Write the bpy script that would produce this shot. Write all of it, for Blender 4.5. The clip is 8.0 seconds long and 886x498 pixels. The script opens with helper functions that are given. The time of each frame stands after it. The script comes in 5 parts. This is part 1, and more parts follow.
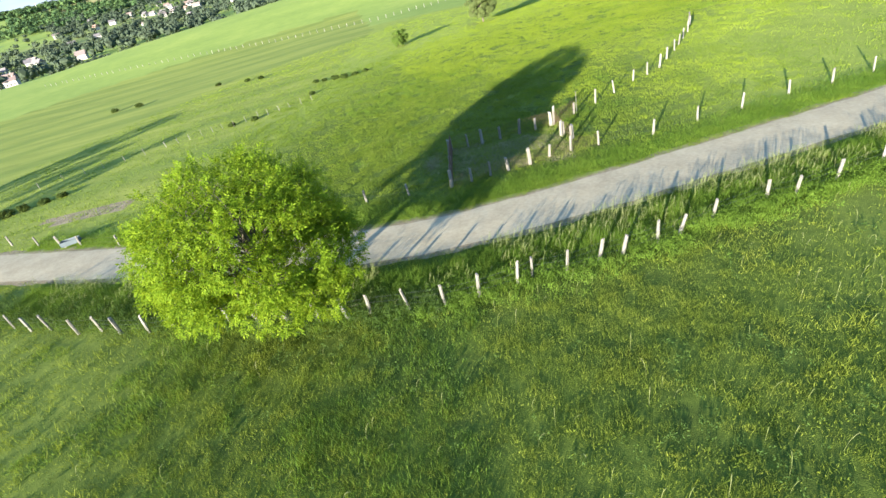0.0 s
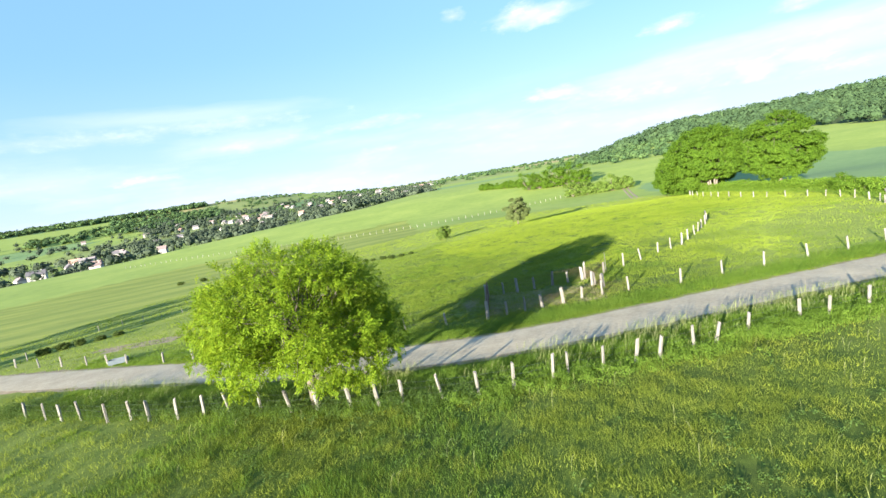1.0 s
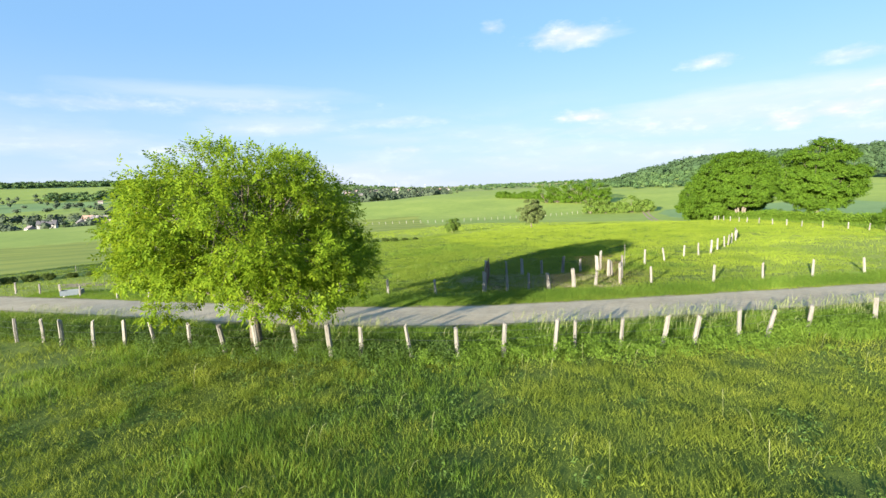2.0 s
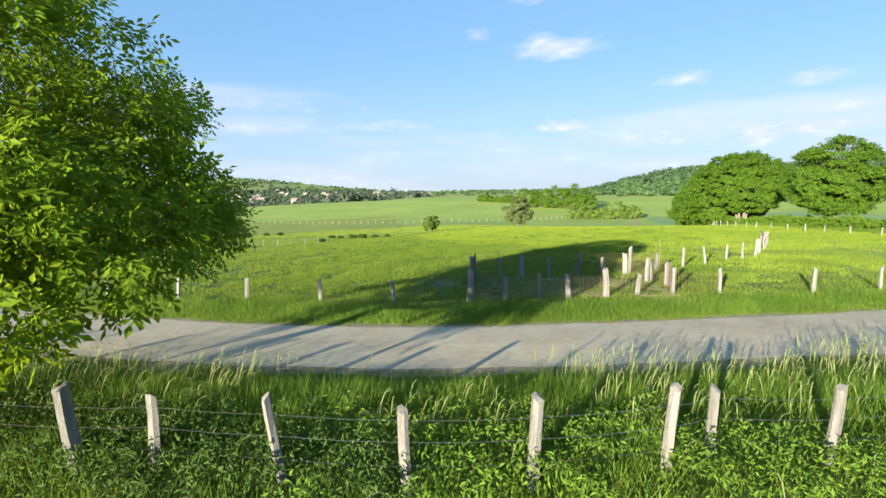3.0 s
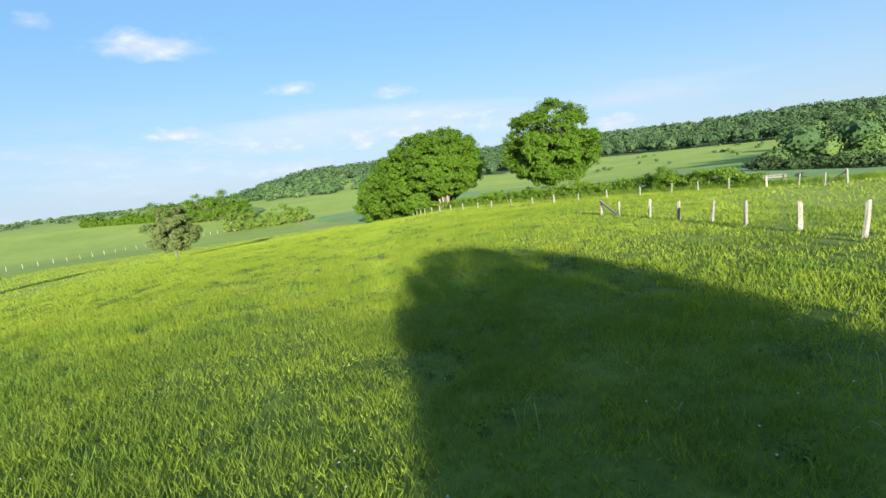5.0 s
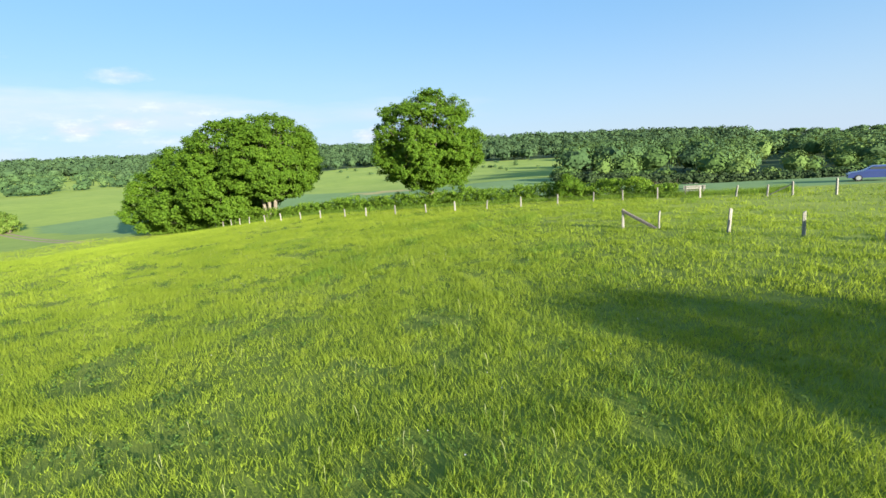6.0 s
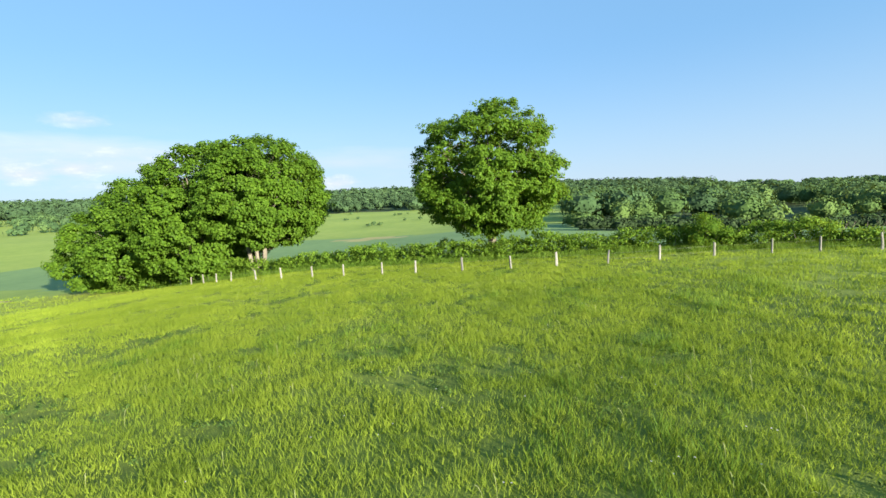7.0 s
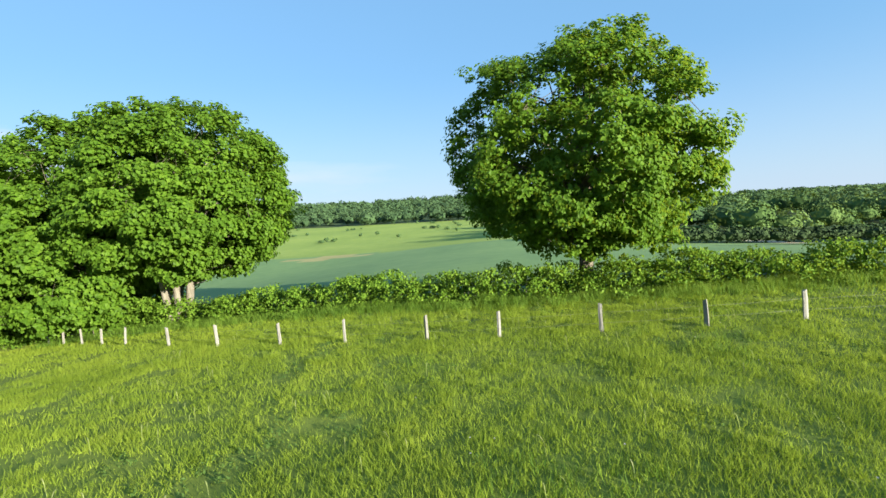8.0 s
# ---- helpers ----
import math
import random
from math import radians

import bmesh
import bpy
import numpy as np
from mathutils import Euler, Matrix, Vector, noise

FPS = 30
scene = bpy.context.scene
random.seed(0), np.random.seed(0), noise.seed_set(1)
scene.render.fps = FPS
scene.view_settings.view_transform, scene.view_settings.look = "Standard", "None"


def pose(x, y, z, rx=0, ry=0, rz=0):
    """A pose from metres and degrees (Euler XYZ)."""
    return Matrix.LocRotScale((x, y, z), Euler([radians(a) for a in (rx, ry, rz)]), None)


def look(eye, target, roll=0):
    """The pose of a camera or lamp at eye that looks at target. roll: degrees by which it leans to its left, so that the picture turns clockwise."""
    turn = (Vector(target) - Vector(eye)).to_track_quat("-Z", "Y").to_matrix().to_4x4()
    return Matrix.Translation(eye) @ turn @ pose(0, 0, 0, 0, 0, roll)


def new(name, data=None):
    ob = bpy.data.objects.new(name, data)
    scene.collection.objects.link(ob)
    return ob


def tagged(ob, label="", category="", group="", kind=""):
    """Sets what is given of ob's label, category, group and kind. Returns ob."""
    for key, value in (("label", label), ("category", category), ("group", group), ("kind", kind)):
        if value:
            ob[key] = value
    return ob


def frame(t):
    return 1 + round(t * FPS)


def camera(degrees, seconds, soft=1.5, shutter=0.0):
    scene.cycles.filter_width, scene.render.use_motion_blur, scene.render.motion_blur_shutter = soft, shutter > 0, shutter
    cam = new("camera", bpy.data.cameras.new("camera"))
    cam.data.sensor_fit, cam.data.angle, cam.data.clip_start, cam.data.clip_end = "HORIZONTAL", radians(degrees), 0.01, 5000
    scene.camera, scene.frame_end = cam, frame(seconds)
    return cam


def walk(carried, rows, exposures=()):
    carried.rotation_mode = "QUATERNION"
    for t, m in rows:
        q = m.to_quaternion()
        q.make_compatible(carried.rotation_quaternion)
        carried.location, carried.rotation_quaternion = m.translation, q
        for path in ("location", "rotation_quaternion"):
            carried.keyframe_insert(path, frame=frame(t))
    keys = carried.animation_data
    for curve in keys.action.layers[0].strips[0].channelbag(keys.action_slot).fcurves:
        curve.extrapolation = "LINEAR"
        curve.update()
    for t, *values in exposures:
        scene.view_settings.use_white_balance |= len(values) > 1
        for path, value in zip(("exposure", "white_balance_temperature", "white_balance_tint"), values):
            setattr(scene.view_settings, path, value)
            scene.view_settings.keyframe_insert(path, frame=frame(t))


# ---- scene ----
# The flight: seconds, eye, heading to the left of +y, tilt up, lean to the left.
cam = camera(85.88, 8.0)
ROWS = [
    (0.0, -0.886, -3.907, 18.245, 6.97, -32.91, -14.33),
    (0.5, -1.973, -7.326, 15.657, 4.28, -17.57, -13.71),
    (1.0, -2.041, -7.515, 13.899, 5.44, -8.04, -9.97),
    (1.2, -2.056, -7.295, 13.172, 8.22, -7.22, -3.93),
    (2.3, -1.994, -0.726, 8.942, 5.63, -6.98, -2.20),
    (2.5, -2.065, 1.202, 8.355, 4.67, -6.77, -1.58),
    (3.0, -2.598, 7.535, 7.802, 4.07, -6.58, -0.85),
    (3.5, -3.288, 15.662, 7.312, 0.03, -6.08, -0.86),
    (4.0, -3.921, 24.027, 7.009, -9.58, -6.37, -4.94),
    (4.5, -4.075, 32.555, 6.751, -24.02, -7.83, -7.05),
    (5.0, -3.284, 40.974, 6.597, -36.96, -8.59, -6.80),
    (5.2, -2.915, 44.214, 6.648, -41.98, -9.23, -7.06),
    (6.3, 0.129, 66.846, 6.872, -69.22, -9.47, -2.84),
    (6.5, 2.961, 70.003, 6.585, -69.50, -8.82, -2.91),
    (7.0, 10.352, 77.037, 6.314, -69.94, -4.90, -3.38),
    (7.5, 17.935, 83.691, 6.244, -71.16, -3.75, -3.88),
    (8.0, 26.407, 89.674, 6.041, -76.43, -3.50, -4.07),
]


def aimed(x, y, z, heading, tilt, lean):
    return pose(x, y, z) @ pose(0, 0, 0, 0, 0, heading) @ pose(0, 0, 0, 90 + tilt) @ pose(0, 0, 0, 0, 0, lean)


walk(cam, [(t, aimed(*row)) for t, *row in ROWS], [(0.0, 2.50, 6500, 13), (0.5, 2.53, 6500, 15), (1.0, 2.47, 6500, 15), (2.3, 2.15, 6700, 13), (3.6, 2.05, 6550, 11), (4.6, 1.98, 6500, 10), (6.4, 2.10, 6600, 10), (8.0, 2.09, 6500, 8)])

# ---- world and sun ----
SUN_HEADING, SUN_HEIGHT = 209.0, 10.5  # degrees clockwise from +y, above the horizon


def node(tree, kind, inputs=(), operation="", data_type="", use_clamp=False):
    n = tree.nodes.new(kind)
    if operation:
        n.operation = operation
    if use_clamp:
        n.use_clamp = True
    if data_type:
        n.data_type = data_type
    for slot, value in dict(inputs).items():
        if isinstance(value, bpy.types.NodeSocket):
            tree.links.new(value, n.inputs[slot])
        else:
            n.inputs[slot].default_value = value
    return n


def maths(tree, operation, a, b=0.0, c=0.0):
    return node(tree, "ShaderNodeMath", {0: a, 1: b, 2: c}, operation=operation).outputs[0]


def mixed(tree, factor, a, b):
    n = node(tree, "ShaderNodeMix", {0: factor, 6: a, 7: b}, data_type="RGBA")
    return n.outputs[2]


def graded(tree, value, stops):
    n = node(tree, "ShaderNodeValToRGB", {0: value})
    ramp = n.color_ramp
    while len(ramp.elements) < len(stops):
        ramp.elements.new(0.5)
    for e, (at, colour) in zip(ramp.elements, stops):
        e.position, e.color = at, (*colour, 1)
    return n.outputs[0]


world = bpy.data.worlds.new("world")
scene.world = world
world.use_nodes = True
wt = world.node_tree
wt.nodes.clear()
sky = node(wt, "ShaderNodeTexSky")
sky.sky_type, sky.sun_disc = "NISHITA", False
sky.sun_elevation, sky.sun_rotation = radians(SUN_HEIGHT), radians(SUN_HEADING)
sky.altitude, sky.air_density, sky.dust_density, sky.ozone_density = 200, 1.0, 0.2, 2.6
way = node(wt, "ShaderNodeTexCoord").outputs["Generated"]
xyz = node(wt, "ShaderNodeSeparateXYZ", {0: way})
heading = maths(wt, "MULTIPLY", maths(wt, "ARCTAN2", xyz.outputs[0], xyz.outputs[1]), 57.29578)
height = maths(wt, "MULTIPLY", maths(wt, "ARCSINE", xyz.outputs[2]), 57.29578)
spot = node(wt, "ShaderNodeCombineXYZ", {0: heading, 1: maths(wt, "MULTIPLY", height, 2.6)}).outputs[0]
billow = node(wt, "ShaderNodeTexNoise", {"Vector": spot, "Scale": 0.33, "Detail": 6.0, "Roughness": 0.62})
billow = maths(wt, "SUBTRACT", billow.outputs[0], 0.5)
streak = node(wt, "ShaderNodeTexNoise", {"Vector": node(wt, "ShaderNodeCombineXYZ", {0: maths(wt, "MULTIPLY", heading, 0.05), 1: maths(wt, "MULTIPLY", height, 0.28)}).outputs[0],
                                         "Scale": 1.0, "Detail": 5.0, "Roughness": 0.55}).outputs[0]
# Small clouds: heading, height, half width, half depth, thickness.
CLOUDS = [(8.7, 15.9, 5.5, 1.6, 0.75), (10.5, 7.4, 4.2, 0.9, 1.0), (29.5, 5.2, 3.6, 1.1, 1.0), (33.0, 5.8, 2.8, 1.2, 1.0),
          (22.5, 11.5, 3.0, 0.9, 0.6), (33.5, 10.2, 3.2, 0.9, 0.6), (-10.5, 4.8, 3.6, 0.6, 0.7), (-35.0, 5.2, 4.0, 0.7, 0.7),
          (-24.0, 7.4, 9.0, 0.8, 0.35), (-40.0, 9.6, 13.0, 1.0, 0.35), (58.0, 3.6, 3.0, 1.1, 1.0), (0.2, 17.4, 1.6, 0.8, 0.5), (6.0, 21.0, 4.0, 1.0, 0.5),
          (21.0, 5.6, 11.0, 1.5, 0.5), (39.0, 6.4, 9.0, 1.5, 0.6), (-27.0, 9.8, 13.0, 0.9, 0.45), (-11.0, 8.0, 8.0, 0.8, 0.4), (38.0, 4.0, 7.0, 1.0, 0.5)]
cover = None
for ch, ce, cw, cd, thick in CLOUDS:
    across = maths(wt, "DIVIDE", maths(wt, "SUBTRACT", heading, ch), cw)
    down = maths(wt, "DIVIDE", maths(wt, "SUBTRACT", height, ce), cd)
    far = maths(wt, "SQRT", maths(wt, "ADD", maths(wt, "MULTIPLY", across, across), maths(wt, "MULTIPLY", down, down)))
    puff = maths(wt, "MULTIPLY_ADD", billow, 2.0, maths(wt, "SUBTRACT", 0.95, far))
    puff = node(wt, "ShaderNodeMath", {0: puff, 1: thick}, operation="MULTIPLY", use_clamp=True).outputs[0]
    cover = puff if cover is None else maths(wt, "MAXIMUM", cover, puff)
# Broad soft banks: heading, height, half width, half depth, thickness.
BANKS = [(24.0, 6.6, 20.0, 2.3, 0.6), (36.0, 7.6, 14.0, 1.6, 0.55), (-30.0, 11.0, 20.0, 1.1, 0.3), (-27.0, 7.6, 11.0, 1.2, 0.3), (-12.0, 6.0, 9.0, 1.0, 0.3), (58.0, 6.0, 14.0, 1.8, 0.5), (9.0, 15.6, 6.0, 1.3, 0.5)]
bank = None
for ch, ce, cw, cd, thick in BANKS:
    across = maths(wt, "DIVIDE", maths(wt, "SUBTRACT", heading, ch), cw)
    down = maths(wt, "DIVIDE", maths(wt, "SUBTRACT", height, ce), cd)
    far = maths(wt, "SQRT", maths(wt, "ADD", maths(wt, "MULTIPLY", across, across), maths(wt, "MULTIPLY", down, down)))
    puff = maths(wt, "MULTIPLY_ADD", maths(wt, "SUBTRACT", streak, 0.5), 2.4, maths(wt, "SUBTRACT", 1.0, far))
    puff = maths(wt, "MULTIPLY", node(wt, "ShaderNodeMapRange", {0: puff, 1: 0.0, 2: 0.9}).outputs[0], thick)
    bank = puff if bank is None else maths(wt, "MAXIMUM", bank, puff)
# A thin veil low over the hills.
low = maths(wt, "MULTIPLY", node(wt, "ShaderNodeMapRange", {0: height, 1: 10.5, 2: 4.0}).outputs[0],
            node(wt, "ShaderNodeMapRange", {0: heading, 1: 70.0, 2: 30.0}).outputs[0])
veil = node(wt, "ShaderNodeMath", {0: maths(wt, "MULTIPLY", maths(wt, "SUBTRACT", streak, 0.44), 4.0), 1: low}, operation="MULTIPLY", use_clamp=True).outputs[0]
cover = maths(wt, "MAXIMUM", cover, maths(wt, "MULTIPLY", veil, 0.6))
shade = graded(wt, billow, [(0.0, (3.7, 4.0, 4.7)), (0.25, (5.3, 5.4, 5.6))])
haze = maths(wt, "POWER", node(wt, "ShaderNodeMapRange", {0: height, 1: 17.0, 2: 0.0}).outputs[0], 1.6)
hazed = mixed(wt, maths(wt, "MULTIPLY", haze, 0.85), mixed(wt, 0.6, sky.outputs[0], (1.25, 2.75, 4.75, 1)), (2.75, 3.4, 4.15, 1))
depth = node(wt, "ShaderNodeMapRange", {0: height, 1: 23.0, 2: 52.0, 3: 1.0, 4: 0.0}).outputs[0]
hazed = mixed(wt, depth, (1.15, 2.15, 3.9, 1), hazed)
under = graded(wt, node(wt, "ShaderNodeMapRange", {0: height, 1: 4.0, 2: 9.5}).outputs[0], [(0.0, (3.2, 3.6, 4.3)), (1.0, (4.3, 4.5, 4.95))])
hazed = mixed(wt, bank, hazed, under)
above = mixed(wt, maths(wt, "MINIMUM", cover, 0.85), hazed, shade)
back = node(wt, "ShaderNodeBackground", {0: above, 1: 0.054})
wt.links.new(back.outputs[0], node(wt, "ShaderNodeOutputWorld").inputs[0])

sun = new("sun", bpy.data.lights.new("sun", "SUN"))
sun.data.energy, sun.data.angle, sun.data.color = 4.5, radians(0.55), (1.0, 0.91, 0.73)
sa, se = radians(SUN_HEADING), radians(SUN_HEIGHT)
sun.matrix_world = look((0, 0, 60), (-math.sin(sa) * math.cos(se), -math.cos(sa) * math.cos(se), 60 - math.sin(se)))

# ---- materials ----


def material(name, stops, scale=3.0, rough=0.85, bump=0.0, bump_scale=40.0, fine=0.35, stretch=(1, 1, 1), local=True,
             translucent=0.0, island=0.0, gloss=0.2, metallic=0.0, piece=0.0, tint=0.0):
    """Colour stops over noise at two sizes. island: how far each loose piece of a mesh differs; piece: each object; tint: each tree of a wood."""
    m = bpy.data.materials.new(name)
    m.use_nodes = True
    t = m.node_tree
    t.nodes.clear()
    where = node(t, "ShaderNodeTexCoord").outputs["Object"] if local else node(t, "ShaderNodeNewGeometry").outputs["Position"]
    where = node(t, "ShaderNodeMapping", {"Vector": where, "Scale": stretch}).outputs[0]
    big = node(t, "ShaderNodeTexNoise", {"Vector": where, "Scale": scale, "Detail": 4.0, "Roughness": 0.6}).outputs[0]
    small = node(t, "ShaderNodeTexNoise", {"Vector": where, "Scale": scale * 9, "Detail": 3.0, "Roughness": 0.6}).outputs[0]
    value = maths(t, "ADD", maths(t, "MULTIPLY", big, 1 - fine), maths(t, "MULTIPLY", small, fine))
    value = node(t, "ShaderNodeMapRange", {0: value, 1: 0.3, 2: 0.7}).outputs[0]
    if island:
        dice = node(t, "ShaderNodeNewGeometry").outputs["Random Per Island"]
        value = maths(t, "ADD", maths(t, "MULTIPLY", value, 1 - island), maths(t, "MULTIPLY", dice, island))
    if piece:
        dice = node(t, "ShaderNodeObjectInfo").outputs["Random"]
        value = maths(t, "ADD", maths(t, "MULTIPLY", value, 1 - piece), maths(t, "MULTIPLY", dice, piece))
    if tint:
        dice = node(t, "ShaderNodeAttribute")
        dice.attribute_name = "tint"
        value = maths(t, "ADD", maths(t, "MULTIPLY", value, 1 - tint), maths(t, "MULTIPLY", dice.outputs["Fac"], tint))
    colour = graded(t, value, stops)
    shader = node(t, "ShaderNodeBsdfPrincipled", {"Base Color": colour, "Roughness": rough, "Metallic": metallic, "Specular IOR Level": gloss})
    if bump:
        rise = node(t, "ShaderNodeTexNoise", {"Vector": where, "Scale": bump_scale, "Detail": 4.0}).outputs[0]
        bumped = node(t, "ShaderNodeBump", {"Height": rise, "Strength": bump, "Distance": 0.05})
        t.links.new(bumped.outputs[0], shader.inputs["Normal"])
    end = shader.outputs[0]
    if translucent:
        lit = node(t, "ShaderNodeBsdfTranslucent", {0: mixed(t, 0.35, colour, (0.38, 0.45, 0.03, 1))})
        end = node(t, "ShaderNodeMixShader", {0: translucent, 1: end, 2: lit.outputs[0]}).outputs[0]
    t.links.new(end, node(t, "ShaderNodeOutputMaterial").inputs[0])
    return m


MEADOW = material("meadow", [(0.0, (0.172, 0.225, 0.036)), (0.5, (0.226, 0.282, 0.046)), (1.0, (0.275, 0.33, 0.057))], 0.35, 0.95, 0.5, 25.0, local=False, fine=0.5)
# Under thick sward: thatch plus painted-in shade between blades; "foot" says how thick.
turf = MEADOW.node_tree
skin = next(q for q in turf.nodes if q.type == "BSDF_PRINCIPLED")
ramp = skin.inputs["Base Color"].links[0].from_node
shaded_thatch = graded(turf, ramp.inputs[0].links[0].from_socket, [(0.0, (0.042, 0.066, 0.011)), (0.5, (0.082, 0.12, 0.017)), (1.0, (0.13, 0.172, 0.025))])
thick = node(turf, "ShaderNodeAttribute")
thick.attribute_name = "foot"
turf.links.new(mixed(turf, thick.outputs["Fac"], ramp.outputs[0], shaded_thatch), skin.inputs["Base Color"])
ROUGH_BLADES = material("rough_pasture_blades", [(0.0, (0.04, 0.072, 0.013)), (0.45, (0.14, 0.195, 0.027)), (0.8, (0.235, 0.28, 0.042)), (1.0, (0.32, 0.34, 0.075))], 0.9, 0.6, local=False, translucent=0.35, island=0.3, gloss=0.08)
FAR_MEADOW = material("far_meadow", [(0.0, (0.16, 0.235, 0.045)), (0.5, (0.21, 0.29, 0.055)), (1.0, (0.27, 0.335, 0.07))], 0.03, 0.95, 0.6, 2.0, local=False, fine=0.4)
SWATHS = material("mown_meadow", [(0.0, (0.13, 0.17, 0.03)), (0.45, (0.205, 0.25, 0.042)), (1.0, (0.28, 0.31, 0.06))], 0.12, 0.95, 0.8, 3.0, local=False, fine=0.3, stretch=(0.35, 2.6, 1))
CEREAL = material("cereal", [(0.0, (0.115, 0.20, 0.07)), (0.5, (0.15, 0.245, 0.085)), (1.0, (0.19, 0.28, 0.098))], 0.05, 0.9, 0.5, 3.0, local=False, fine=0.5)
rows = SWATHS.node_tree
band = node(rows, "ShaderNodeTexWave", {"Vector": node(rows, "ShaderNodeMapping", {"Vector": node(rows, "ShaderNodeNewGeometry").outputs["Position"], "Rotation": (0, 0, radians(68))}).outputs[0],
                                        "Scale": 0.017, "Distortion": 4.5, "Detail": 4.0, "Detail Scale": 0.9}).outputs[1]
skin = next(q for q in rows.nodes if q.type == "BSDF_PRINCIPLED")
plain = skin.inputs["Base Color"].links[0].from_socket
rows.links.new(mixed(rows, graded(rows, band, [(0.5, (0, 0, 0)), (0.95, (0.48, 0.48, 0.48))]), plain, (0.10, 0.165, 0.025, 1)), skin.inputs["Base Color"])
WOODS_FLOOR = material("woods_floor", [(0.0, (0.03, 0.05, 0.015)), (1.0, (0.06, 0.10, 0.03))], 0.05, 0.95, local=False)
FALLOW = material("fallow", [(0.0, (0.26, 0.24, 0.09)), (1.0, (0.38, 0.34, 0.14))], 0.05, 0.95, local=False)
PLOUGH = material("tilled_field", [(0.0, (0.16, 0.22, 0.06)), (1.0, (0.24, 0.28, 0.08))], 0.02, 0.95, local=False)
ASPHALT = material("asphalt", [(0.0, (0.29, 0.25, 0.17)), (0.5, (0.385, 0.335, 0.23)), (1.0, (0.46, 0.405, 0.285))], 0.5, 0.8, 0.35, 90.0, local=False, fine=0.45)
DIRT = material("dirt", [(0.0, (0.14, 0.11, 0.065)), (0.5, (0.26, 0.21, 0.135)), (1.0, (0.38, 0.33, 0.23))], 1.2, 0.95, 0.8, 30.0, local=False, fine=0.5)
BLADES = material("grass_blades", [(0.0, (0.095, 0.150, 0.020)), (0.45, (0.200, 0.282, 0.034)), (0.8, (0.272, 0.345, 0.044)), (1.0, (0.335, 0.385, 0.07))], 0.3, 0.65, fine=0.5, local=False, translucent=0.42, island=0.25, gloss=0.04)
VERGE = material("verge_blades", [(0.0, (0.04, 0.095, 0.016)), (0.5, (0.11, 0.20, 0.026)), (1.0, (0.22, 0.31, 0.055))], 0.3, 0.5, local=False, translucent=0.4, island=0.35, gloss=0.08)
SEED_HEAD = material("seed_heads", [(0.0, (0.16, 0.21, 0.06)), (0.5, (0.25, 0.29, 0.11)), (1.0, (0.36, 0.37, 0.20))], 0.5, 0.6, local=False, translucent=0.4, island=0.5, gloss=0.08)
DULL_BLADES = material("dull_meadow_blades", [(0.0, (0.055, 0.105, 0.018)), (0.45, (0.13, 0.197, 0.03)), (0.8, (0.195, 0.262, 0.04)), (1.0, (0.27, 0.315, 0.07))], 0.45, 0.65, fine=0.45, local=False, translucent=0.38, island=0.25, gloss=0.04)
DOCK = material("dark_undergrowth", [(0.0, (0.028, 0.058, 0.016)), (0.5, (0.05, 0.095, 0.022)), (1.0, (0.085, 0.145, 0.03))], 0.5, 0.6, local=False, translucent=0.2, island=0.5, gloss=0.08)
RUSHES = material("dark_rushes", [(0.0, (0.018, 0.032, 0.008)), (0.5, (0.04, 0.065, 0.014)), (1.0, (0.075, 0.11, 0.022))], 0.5, 0.7, local=False, translucent=0.15, island=0.5, gloss=0.08)
NETTLE = material("nettle_leaves", [(0.0, (0.045, 0.092, 0.014)), (0.5, (0.10, 0.18, 0.024)), (1.0, (0.165, 0.265, 0.038))], 0.5, 0.5, local=False, translucent=0.3, island=0.5, gloss=0.08)
POST_WOOD = material("weathered_oak", [(0.0, (0.10, 0.096, 0.082)), (0.4, (0.20, 0.195, 0.174)), (1.0, (0.31, 0.306, 0.28))], 2.2, 0.9, 0.6, 30.0, stretch=(5, 5, 0.7), piece=0.3)
DARK_WOOD = material("dark_timber", [(0.0, (0.06, 0.056, 0.05)), (1.0, (0.185, 0.175, 0.16))], 3.0, 0.9, 0.5, 40.0, stretch=(4, 4, 0.6))
WIRE = material("galvanised_wire", [(0.0, (0.10, 0.11, 0.11)), (1.0, (0.20, 0.21, 0.21))], 6.0, 0.5, metallic=0.6)
RUST = material("rusty_netting", [(0.0, (0.07, 0.045, 0.03)), (1.0, (0.15, 0.10, 0.07))], 6.0, 0.8)
STRAW = material("dry_straw", [(0.0, (0.14, 0.13, 0.075)), (0.5, (0.24, 0.225, 0.13)), (1.0, (0.36, 0.34, 0.22))], 1.0, 0.9, local=False, island=0.5)
BARK = material("bark", [(0.0, (0.06, 0.052, 0.04)), (0.5, (0.13, 0.115, 0.09)), (1.0, (0.22, 0.20, 0.165))], 2.0, 0.95, 0.9, 18.0, stretch=(3, 3, 0.6))
PALE_BARK = material("pale_bark", [(0.0, (0.09, 0.08, 0.062)), (0.5, (0.165, 0.15, 0.12)), (1.0, (0.26, 0.24, 0.20))], 2.0, 0.95, 0.9, 18.0, stretch=(3, 3, 0.6))
WALNUT_LEAF = material("walnut_leaves", [(0.0, (0.06, 0.125, 0.011)), (0.5, (0.145, 0.242, 0.016)), (1.0, (0.255, 0.345, 0.026))], 0.5, 0.5, translucent=0.5, island=0.6, gloss=0.06)
LIME_LEAF = material("lime_leaves", [(0.0, (0.045, 0.098, 0.013)), (0.5, (0.088, 0.178, 0.018)), (1.0, (0.145, 0.25, 0.026))], 0.35, 0.5, translucent=0.5, island=0.6, gloss=0.1)
